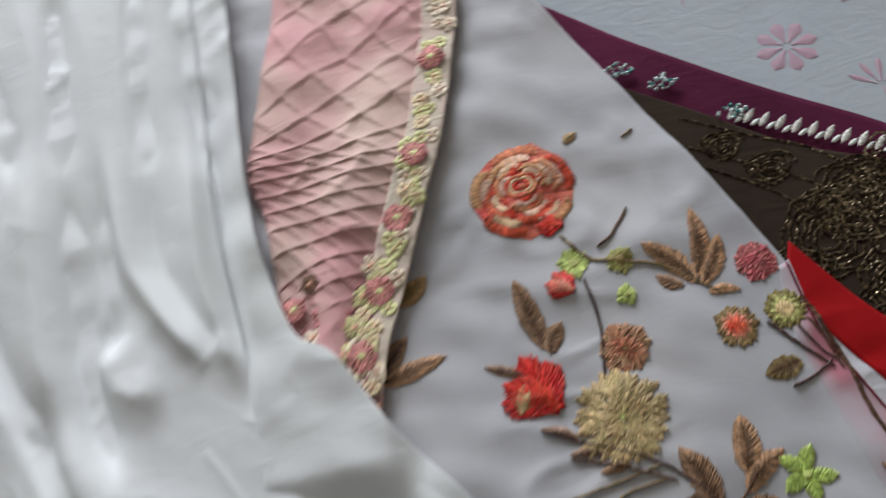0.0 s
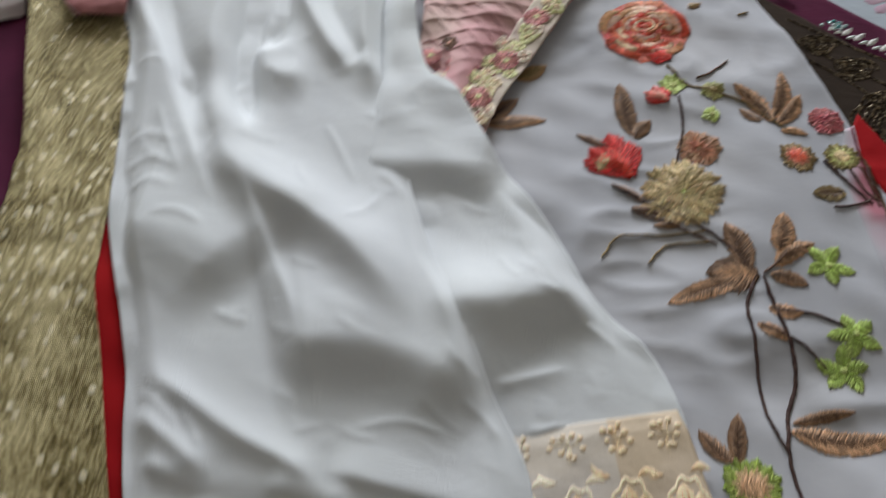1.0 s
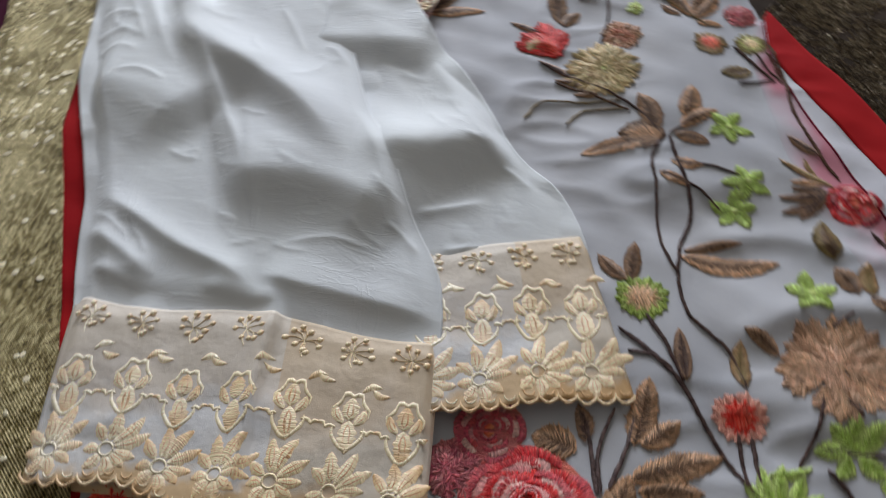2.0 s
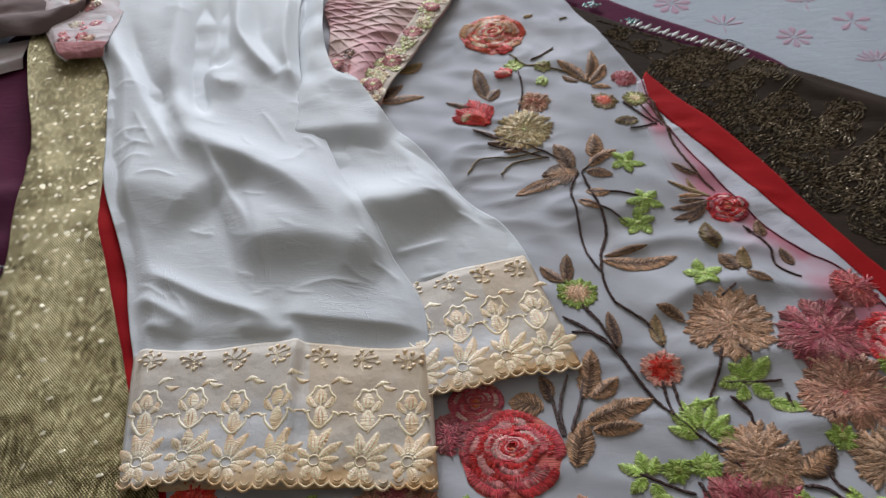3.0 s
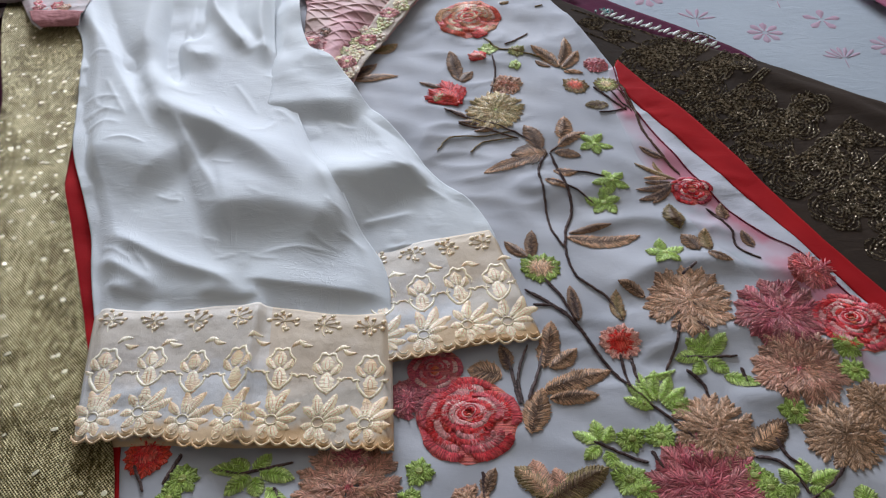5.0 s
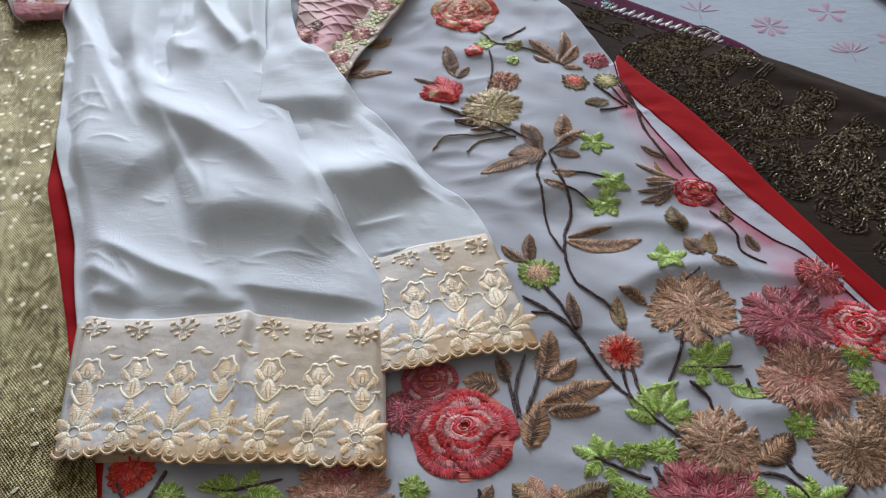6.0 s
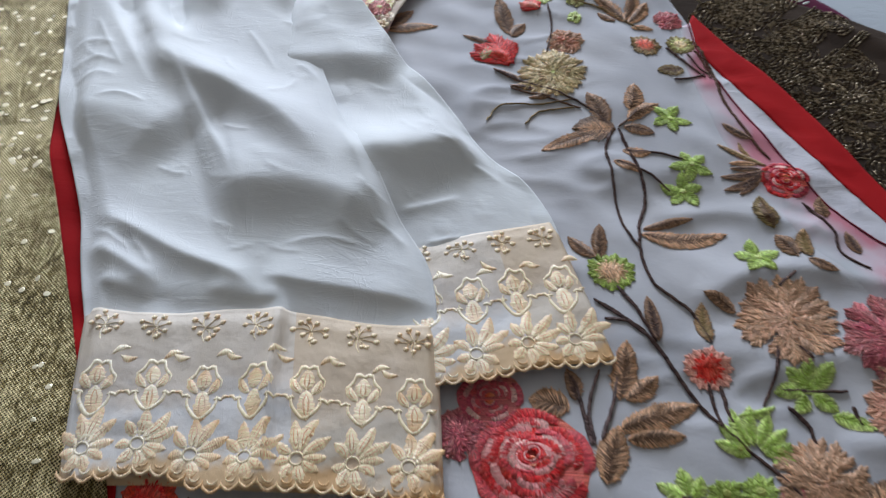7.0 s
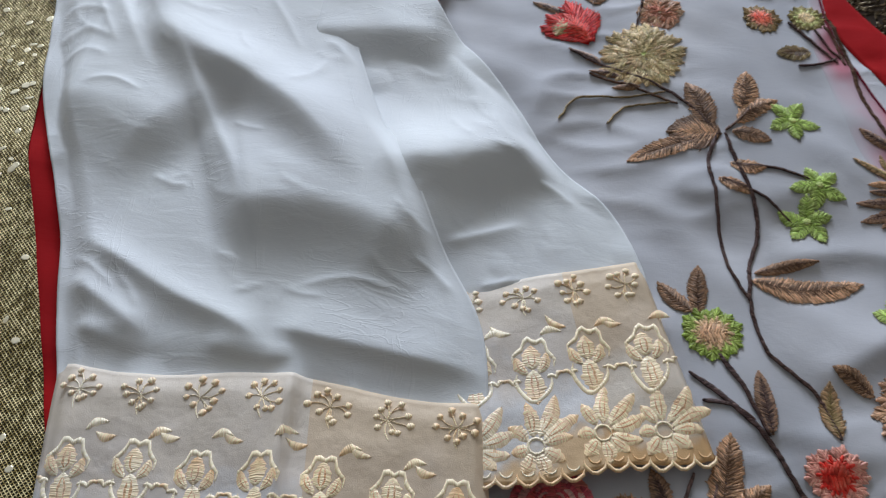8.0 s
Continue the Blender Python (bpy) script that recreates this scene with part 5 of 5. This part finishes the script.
        corded(here(0.0, 0.49), here(rr.uniform(-0.03, 0.03), 0.66), 0.36 * wid)
        arc(bm, here(0.0, 0.535), 0.28 * wid, 3.0, 6.42, 0.0028, 0.0008, pale, zf, 0.05, 5, 1.5 + rr.uniform(-0.15, 0.15))
        for sg in (-1, 1):
            pad(bm, here(sg * 0.22, 0.535), at(s + sg * 0.38 / count, 0.545), 0.0030, 0.0009, pale, pale, zf, "band", 0, sg * 0.2, 9, 4, jag=0.4)
            pad(bm, at(s + sg * 0.37 / count, 0.545), at(s + sg * 0.52 / count, 0.525), 0.0030, 0.0009, pale, edge, zf, "band", 0, sg * 0.3, 9, 4, jag=0.4)
        part("lace_bell", bm, FINE_THREAD, band)
        # fan flower
        bm = bmesh.new()
        c = at(s + (-0.14 + rr.uniform(-0.04, 0.04)) / count, 0.845 + rr.uniform(-0.008, 0.008))
        tilt = rr.uniform(-10, 14)
        for a, far, w in ((138, 0.52, 0.24), (98, 0.68, 0.27), (62, 0.80, 0.29), (30, 0.78, 0.27), (2, 0.60, 0.24)):
            a = radians(a + tilt + rr.uniform(-4, 4))
            d = np.array((math.cos(a), 1.15 * math.sin(a)))
            corded(c + 0.14 * wid * d, c + far * rr.uniform(0.93, 1.05) * wid * d, w * wid, rr.uniform(-0.10, 0.10))
        for a, far in ((195, 0.40), (240, 0.50), (285, 0.52), (330, 0.50)):
            a = radians(a + 0.5 * tilt)
            d = np.array((math.cos(a), 1.0 * math.sin(a)))
            corded(c + 0.12 * wid * d, c + far * wid * d, 0.25 * wid, rr.uniform(-0.15, 0.15))
        arc(bm, c, 0.13 * wid, 0, 6.2, 0.0022, 0.0012, pale, zf)
        part("lace_flower", bm, FINE_THREAD, band)
        # scallops of the hem
        bm = bmesh.new()
        for k in range(3):
            q = at((i + (k + 0.5) / 3) / count, 0.965 + rr.uniform(-0.008, 0.008))
            arc(bm, q, 0.17 * wid, math.pi, 2 * math.pi, 0.0022, 0.0009, edge, zf, 0.05, 5, 1.1)
            arc(bm, q + (0, 0.0025), 0.10 * wid, math.pi, 2 * math.pi, 0.0016, 0.0007, warm, zf, 0.05, 5, 1.0)
        part("scallop", bm, FINE_THREAD, band)
    return band


lace_band((-0.040, 0.226), (-0.022, 0.088), (0.094, 0.260), (0.136, 0.122), 4, -0.004, -0.001)
lace_band((-0.284, 0.155), (-0.263, 0.004), (-0.003, 0.147), (0.006, 0.001), 7, 0.0, 0.0)

# ---- the gold net shawl ----
gold_shawl = thing("gold_shawl", "olive gold net shawl with shiny sequins lying beside the kameez", "shawl")
GOLD_L = [(-0.30, -0.32), (-0.36, -0.12), (-0.39, 0.0), (-0.417, 0.094), (-0.446, 0.193), (-0.452, 0.271), (-0.467, 0.351), (-0.490, 0.480), (-0.548, 0.648), (-0.59, 0.85)]
GOLD_R = [(-0.15, -0.32), (-0.20, -0.12), (-0.228, 0.0), (-0.265, 0.075), (-0.300, 0.160), (-0.345, 0.275), (-0.370, 0.345), (-0.385, 0.45), (-0.41, 0.66), (-0.44, 0.85)]


g = strip(GOLD_L, GOLD_R, 60, 300)
cloth("net", g, gold_z(g[..., 0], g[..., 1]), GOLD_NET, gold_shawl, "olive gold net cloth")
bm = bmesh.new()
bmesh.ops.create_cone(bm, cap_ends=True, segments=8, radius1=0.0032, radius2=0.0026, depth=0.0002)
sequin_mesh = bpy.data.meshes.new("sequin")
bm.to_mesh(sequin_mesh)
bm.free()
sequin_mesh.materials.append(SEQUIN)
rr = random.Random(21)
for j in range(44):
    v = (j + 0.5) / 44
    many = 9 if v > 0.58 else (7 if v > 0.45 else 4)
    for i in range(many):
        if rr.random() < (0.10 if v > 0.55 else 0.45):
            continue
        k = min(299, int((v + rr.uniform(-0.014, 0.014)) * 299))
        s = (i + 0.5 * (j % 2) + rr.uniform(-0.35, 0.6)) / many
        if not 0.03 < s < 0.97:
            continue
        q = g[max(k, 0), int(s * 59)]
        ob = new("sequin", sequin_mesh)
        ob.parent = gold_shawl
        ob.matrix_local = pose(q[0], q[1], float(gold_z(q[0:1], q[1:2])[0]) + 0.0003, rr.gauss(-1, 4), rr.gauss(0, 4), rr.uniform(0, 90)) @ Matrix.Diagonal((rr.uniform(0.5, 1.3), rr.uniform(0.4, 1.0), 1, 1))

# ---- the brown and the maroon dresses below ----
maroon_dress = thing("maroon_dress", "dark maroon silk dress with beaded motifs beneath the other clothes", "dress")
g = strip([(-0.68, -0.35), (-0.66, -0.1), (-0.62, 0.3), (-0.630, 0.44), (-0.641, 0.54), (-0.60, 0.75), (-0.45, 1.0)],
          [(0.60, -0.35), (0.60, 0.0), (0.56, 0.35), (0.448, 0.572), (0.374, 0.648), (0.293, 0.711), (0.203, 0.788), (0.151, 0.839), (0.04, 0.95)], 150, 130)
x, y = g[..., 0], g[..., 1]


def maroon_z(x, y):
    x, y = np.asarray(x, float), np.asarray(y, float)
    z = -0.004 + 0.0008 * rise(x, y, 12.0, 8.8)
    return z + 0.9 * smooth(-x, 0.43, 0.5) * (fold(x, y, [(-0.63, 0.36), (-0.56, 0.37), (-0.46, 0.42)], 0.012, 0.02, 0.03) + fold(x, y, [(-0.60, 0.28), (-0.52, 0.29), (-0.45, 0.33)], 0.012, 0.02, 0.02) + fold(x, y, [(-0.58, 0.5), (-0.53, 0.42), (-0.5, 0.3)], 0.008, 0.02, 0.02))


cloth("dress_cloth", g, maroon_z(x, y), MAROON_CLOTH, maroon_dress, "dark maroon silk")
brown_dress = thing("brown_dress", "dark brown silk dress with dense antique gold embroidery beneath the kameez", "dress")
BROWN_L = [(-0.72, -0.35), (-0.60, 0.0), (-0.485, 0.199), (-0.452, 0.294), (-0.30, 0.55), (-0.05, 0.78)]
BROWN_R = [(0.80, -0.35), (0.74, 0.1), (0.63, 0.42), (0.574, 0.478), (0.540, 0.502), (0.448, 0.567), (0.381, 0.606), (0.298, 0.649), (0.229, 0.704), (0.176, 0.746)]
g = strip(BROWN_L, BROWN_R, 170, 130)


def brown_z(x, y):
    x, y = np.asarray(x, float), np.asarray(y, float)
    z = 0.0006 + 0.0006 * rise(x, y, 16.0, 3.8)
    return z + fold(x, y, [(0.36, 0.585), (0.45, 0.535), (0.53, 0.475), (0.60, 0.40)], 0.007, 0.015, 0.022) + 0.0025 * smooth(x, 0.36, 0.42) * np.abs(rise(x + y, y, 30.0, 1.1)) + 0.004 * smooth(-x, 0.45, 0.5) * rise(x, y, 14.0, 0.4)


cloth("dress_cloth", g, brown_z(g[..., 0], g[..., 1]), BROWN_CLOTH, brown_dress, "dark brown silk")


def zari(paths, parent, label, zf, size=0.00095, jitter=0.0002, seed=3):
    """Coils of metal thread: small raised beads along the given plan curves, as one mesh."""
    rr = random.Random(seed)
    verts, faces = [], []
    for pts in paths:
        p = np.array(pts)
        seg = np.hypot(*np.diff(p, axis=0).T)
        run = np.concatenate([[0], np.cumsum(seg)])
        n = max(2, int(run[-1] / (size * 1.7)))
        s = np.linspace(0, run[-1], n)
        for a, b in zip(np.interp(s, run, p[:, 0]), np.interp(s, run, p[:, 1])):
            a, b = a + rr.gauss(0, jitter), b + rr.gauss(0, jitter)
            k, h = len(verts), size * rr.uniform(0.7, 1.5)
            t, w = rr.uniform(0, 3.14), size * rr.uniform(0.8, 1.5)
            c, sn = math.cos(t) * w, math.sin(t) * w
            verts += [(a + c * 1.4, b + sn * 1.4, -h * 0.3), (a - sn, b + c, -h * 0.3), (a - c * 1.4, b - sn * 1.4, -h * 0.3), (a + sn, b - c, -h * 0.3), (a + c * 0.3, b + sn * 0.3, h)]
            faces += [(k, k + 1, k + 4), (k + 1, k + 2, k + 4), (k + 2, k + 3, k + 4), (k + 3, k, k + 4)]
    co = np.array(verts)
    co[:, 2] += zf(co[:, 0], co[:, 1]) + 0.0006
    me = bpy.data.meshes.new("metal_embroidery")
    me.from_pydata(co.tolist(), [], faces)
    me.materials.append(ZARI)
    ob = new("metal_embroidery", me)
    ob.parent = parent
    return tagged(ob, label, kind="stuff")


def coil(c, r, turns, start=0.0, squash=0.8, lean=0.0):
    """A spiral path with a lean, as in paisley fillings."""
    t = np.linspace(0, 1, int(26 * turns) + 6)
    a = start + 2 * math.pi * turns * t
    rad = r * (1 - 0.86 * t) * (1 + 0.10 * np.sin(3 * a + 9 * start) + 0.05 * np.sin(7.3 * a))
    x, y = rad * np.cos(a), squash * rad * np.sin(a)
    ca, sa = math.cos(lean), math.sin(lean)
    return np.stack([c[0] + ca * x - sa * y, c[1] + sa * x + ca * y], 1)


rr = random.Random(8)
paths = []
along, across = np.array((0.62, -0.78)), np.array((0.78, 0.62))
for k in range(10):
    base = np.array((0.335, 0.515)) + along * (0.062 * k - 0.06)
    for c, r in ((0.0, 0.036), (0.055, 0.034), (0.095, 0.026), (-0.035, 0.03), (0.03, 0.03), (0.075, 0.02)):
        if c > 0.06 and k in (2, 5):
            continue
        q = base + across * (c - 0.005) + along * rr.uniform(-0.01, 0.01)
        paths.append(coil(q, r * rr.uniform(0.9, 1.1), r / 0.0056, rr.uniform(0, 6), rr.uniform(0.7, 1.0), rr.uniform(-1, 0.4)))
    e = base + along * 0.036
    for off in (0, 0.004, 0.008):
        paths.append(spline([tuple(e - across * 0.03 + along * off), tuple(e + across * 0.03 + along * (off + 0.006)), tuple(e + across * 0.105 + along * off)], 20))
zari(paths, brown_dress, "dense antique gold thread coils", brown_z)
paths = [spline([(0.215, 0.70), (0.27, 0.665), (0.31, 0.64), (0.345, 0.59), (0.33, 0.575)], 30), spline([(0.20, 0.68), (0.26, 0.64), (0.30, 0.61), (0.32, 0.58)], 30), spline([(0.22, 0.65), (0.27, 0.61), (0.29, 0.57)], 24), coil((0.335, 0.60), 0.017, 3), coil((0.27, 0.635), 0.02, 4), coil((0.24, 0.665), 0.018, 4), coil((0.30, 0.59), 0.024, 5)]
zari(paths, brown_dress, "scrolling antique gold thread line", brown_z, seed=4)
paths = []
for k in range(26):
    q = (rr.uniform(-0.60, -0.45), rr.uniform(-0.1, 0.22))
    paths.append(coil(q, rr.uniform(0.018, 0.03), 5, rr.uniform(0, 6), rr.uniform(0.6, 1), rr.uniform(-1, 1)))
paths.append(coil((-0.458, 0.246), 0.011, 3))
zari(paths, brown_dress, "silvery gold thread coils", brown_z, seed=6)

# trims and beads of the maroon dress
for k in range(13):
    t = k / 12
    a = np.array((0.253, 0.687)) * (1 - t) + np.array((0.385, 0.608)) * t
    bm = bmesh.new()
    pad(bm, a, a + (0.011, 0.011), 0.006, 0.0016, (0.72, 0.72, 0.68), (0.62, 0.62, 0.6), lambda p, q: np.maximum(maroon_z(p, q), brown_z(p, q)), "leaf", 0.3, 0, 7, 5, 0.0008)
    pad(bm, a + (0.004, -0.004), a + (0.013, 0.001), 0.004, 0.0014, (0.72, 0.72, 0.68), (0.5, 0.58, 0.56), lambda p, q: np.maximum(maroon_z(p, q), brown_z(p, q)), "leaf", 0.3, 0, 6, 4, 0.0008)
    part("trim_leaf", bm, FINE_THREAD, maroon_dress, "silver-white stitched trim leaf")


def beads(c, n, spread, mat, seed, parent, zf, name="beadwork"):
    rr = random.Random(seed)
    bm = bmesh.new()
    for _ in range(n):
        a, d = rr.uniform(0, 6.28), spread * math.sqrt(rr.random())
        q = (c[0] + d * math.cos(a), c[1] + 0.7 * d * math.sin(a))
        z0 = float(zf(np.array([q[0]]), np.array([q[1]]))[0])
        bmesh.ops.create_icosphere(bm, subdivisions=1, radius=rr.uniform(0.0011, 0.0022), matrix=Matrix.Translation((q[0], q[1], z0 + 0.001)))
    part(name, bm, mat, parent, "glinting glass beadwork", "stuff")


over = lambda p, q: np.maximum(maroon_z(p, q), brown_z(p, q))
for i, (c, n) in enumerate((((0.181, 0.762), 22), ((0.212, 0.739), 26), ((0.258, 0.694), 22), ((-0.532, 0.432), 26), ((-0.615, 0.418), 24), ((-0.466, 0.285), 12))):
    zf = maroon_z if c[0] < 0 else over
    beads(c, n, 0.012, BEAD, 30 + i, maroon_dress, zf)
    beads(c, n // 3, 0.012, TEAL, 60 + i, maroon_dress, zf)
bm = bmesh.new()
for k in range(4):
    a = radians(200 + 30 * k)
    pad(bm, (-0.530, 0.438), (-0.530 + 0.013 * math.cos(a), 0.438 + 0.013 * math.sin(a)), 0.006, 0.0014, PINK, MAROON, maroon_z, "petal", 0.2, 0, 6, 4)
part("stitched_fan", bm, THREAD, maroon_dress, "small pink stitched fan")


# ---- printed flowers of the sheet ----
def printed(c, r, n, turn, leafy=False):
    """A flat pink printed flower, or a leafy sprig."""
    bm = bmesh.new()
    dummy = (0.5, 0.2, 0.3)
    for i in range(n):
        a = turn + (2 * math.pi * i / n if not leafy else radians(-65 + 130 * i / (n - 1)) + math.pi / 2)
        d = np.array((math.cos(a), math.sin(a)))
        pad(bm, np.array(c) + 0.16 * r * d, np.array(c) + r * d, (0.42 if not leafy else 0.2) * r, 0.0002, dummy, dummy, bed_z, "petal", 0, 0, 7, 4, 0.0008)
    if leafy:
        pad(bm, np.array(c) + (0, -0.7 * r), c, 0.06 * r, 0.0002, dummy, dummy, bed_z, "band", 0, 0, 5, 3, 0.0008)
    part("printed_flower", bm, PINK_PRINT, bed_sheet)


rr = random.Random(12)
spots = [((0.325, 0.75), 8, False), ((0.384, 0.69), 5, True), ((0.469, 0.656), 8, False), ((0.552, 0.685), 5, False), ((0.504, 0.735), 6, True), ((0.556, 0.592), 7, True), ((0.256, 0.835), 7, True), ((0.40, 0.80), 5, False), ((0.62, 0.62), 8, False), ((0.64, 0.74), 7, True), ((0.20, 0.92), 8, False), ((0.33, 0.86), 6, True), ((0.48, 0.83), 8, False), ((-0.70, 0.50), 8, False), ((-0.69, 0.62), 7, True), ((-0.66, 0.72), 5, False)]
for c, n, leafy in spots:
    printed(c, rr.uniform(0.024, 0.030), n, rr.uniform(-0.3, 0.3), leafy)

# ---- the folded pink cloth at the far side ----
pink_cloth = thing("pink_cloth", "folded deep pink cloth lying on the bed sheet", "cloth")
g = strip([(0.585, 0.90), (0.60, 0.78), (0.635, 0.695), (0.70, 0.60)], [(0.85, 0.90), (0.85, 0.78), (0.85, 0.70), (0.85, 0.60)], 40, 50)
cloth("folded_cloth", g, 0.004 + 0.008 * smooth(np.tile(np.linspace(0, 1, 40), (50, 1)), 0, 0.2) + 0.003 * rise(g[..., 0], g[..., 1], 20.0, 2.0), PINK_CLOTH, pink_cloth)

# ---- the other sleeve end, over the shawl ----
SHELL_LACE = cloth_material("pale_sleeve_lace", (0.74, 0.68, 0.68), (0.70, 0.56, 0.57), 0.7, 0.0, 0.0007, 0.6, 40.0)
OTHER_L = [(-0.585, 0.80), (-0.555, 0.735), (-0.530, 0.690), (-0.508, 0.652), (-0.490, 0.634)]
OTHER_R = [(-0.44, 0.82), (-0.44, 0.755), (-0.44, 0.70), (-0.44, 0.655), (-0.438, 0.636)]
other = strip(OTHER_L, OTHER_R, 60, 90)
u = np.tile(np.linspace(0, 1, 60), (90, 1))
over_sleeve = lambda p, q: gold_z(p, q) + 0.0085 + 0.003 * smooth(p, -0.53, -0.48)
z = gold_z(other[..., 0], other[..., 1]) + 0.004 + 0.0045 * smooth(u, 0, 0.12) + 0.003 * smooth(other[..., 0], -0.53, -0.48)
ob = cloth("sleeve", other, z, SHELL_LACE, kameez, "end of the other sleeve, pale lace with pink stitching")
# the turned hem of that sleeve
hem = strip([(-0.513, 0.668), (-0.500, 0.642), (-0.486, 0.630)], [(-0.439, 0.664), (-0.438, 0.648), (-0.438, 0.634)], 50, 24)
x, y = hem[..., 0], hem[..., 1]
roll = np.sin(np.pi * np.linspace(0, 1, 24))[:, None]
cloth("sleeve_hem", hem, over_sleeve(x, y) + 0.0012 + 0.004 * roll + 0.0008 * rise(x, y, 160.0, 2.0), cloth_material("dusky_pink_hem", (0.50, 0.22, 0.22), (0.42, 0.17, 0.17), 0.75, 0.0, 0.0008, 0.9, 60.0), ob, "dusky pink corded hem")
bm = bmesh.new()
rr = random.Random(9)
for k in range(16):
    q = np.array((rr.uniform(-0.53, -0.45), rr.uniform(0.672, 0.79)))
    if q[0] < -0.505 - 0.55 * (q[1] - 0.66):
        continue
    blossom(bm, q, rr.uniform(0.006, 0.011), 6, rr.choice((ROSY, PINK, SHELL, PEACH)), SHELL, over_sleeve, rr)
for k in range(20):
    q = np.array((-0.508 + 0.0034 * k, 0.672 - 0.0008 * k))
    pad(bm, q, q + (0.003, 0.006 * (1 if k % 2 else -1)), 0.0016, 0.0014, (0.42, 0.22, 0.22), PEACH, over_sleeve, "band", 0, 0, 5, 3)
part("sleeve_embroidery", bm, THREAD, ob, "pink and cream stitched flowers")

# ---- the taupe scarf behind that sleeve ----
TAUPE = cloth_material("taupe_cotton", (0.26, 0.19, 0.18), (0.20, 0.15, 0.145), 0.85, 0.0, 0.0008, 0.5)
scarf = thing("taupe_scarf", "crumpled taupe cotton scarf with a pale lilac border", "scarf")
g = strip([(-0.74, 0.690), (-0.66, 0.690), (-0.60, 0.695), (-0.545, 0.705), (-0.50, 0.745)], [(-0.74, 0.85), (-0.66, 0.86), (-0.60, 0.86), (-0.53, 0.86), (-0.46, 0.86)], 60, 90)
x, y = g[..., 0], g[..., 1]
u = np.tile(np.linspace(0, 1, 60), (90, 1))
low = np.maximum(maroon_z(x, y), gold_z(x, y))
cloth("scarf_cloth", g, low + 0.003 + 0.013 * np.sin(np.pi * np.clip(u * 2.6, 0, 1)) + 0.004 * rise(x, y, 26.0, 5.0) * smooth(u, 0, 0.2) + 0.003, TAUPE, scarf)
g = strip([(-0.74, 0.625), (-0.66, 0.632), (-0.60, 0.640), (-0.563, 0.655)], [(-0.74, 0.70), (-0.66, 0.70), (-0.60, 0.705), (-0.566, 0.712)], 40, 60)
x, y = g[..., 0], g[..., 1]
u = np.tile(np.linspace(0, 1, 40), (60, 1))
cloth("pale_border", g, maroon_z(x, y) + 0.004 + 0.008 * smooth(u, 0, 0.25) + 0.002 * rise(x, y, 40.0, 6.0), SHELL_LACE, scarf, "pale lilac-white border")
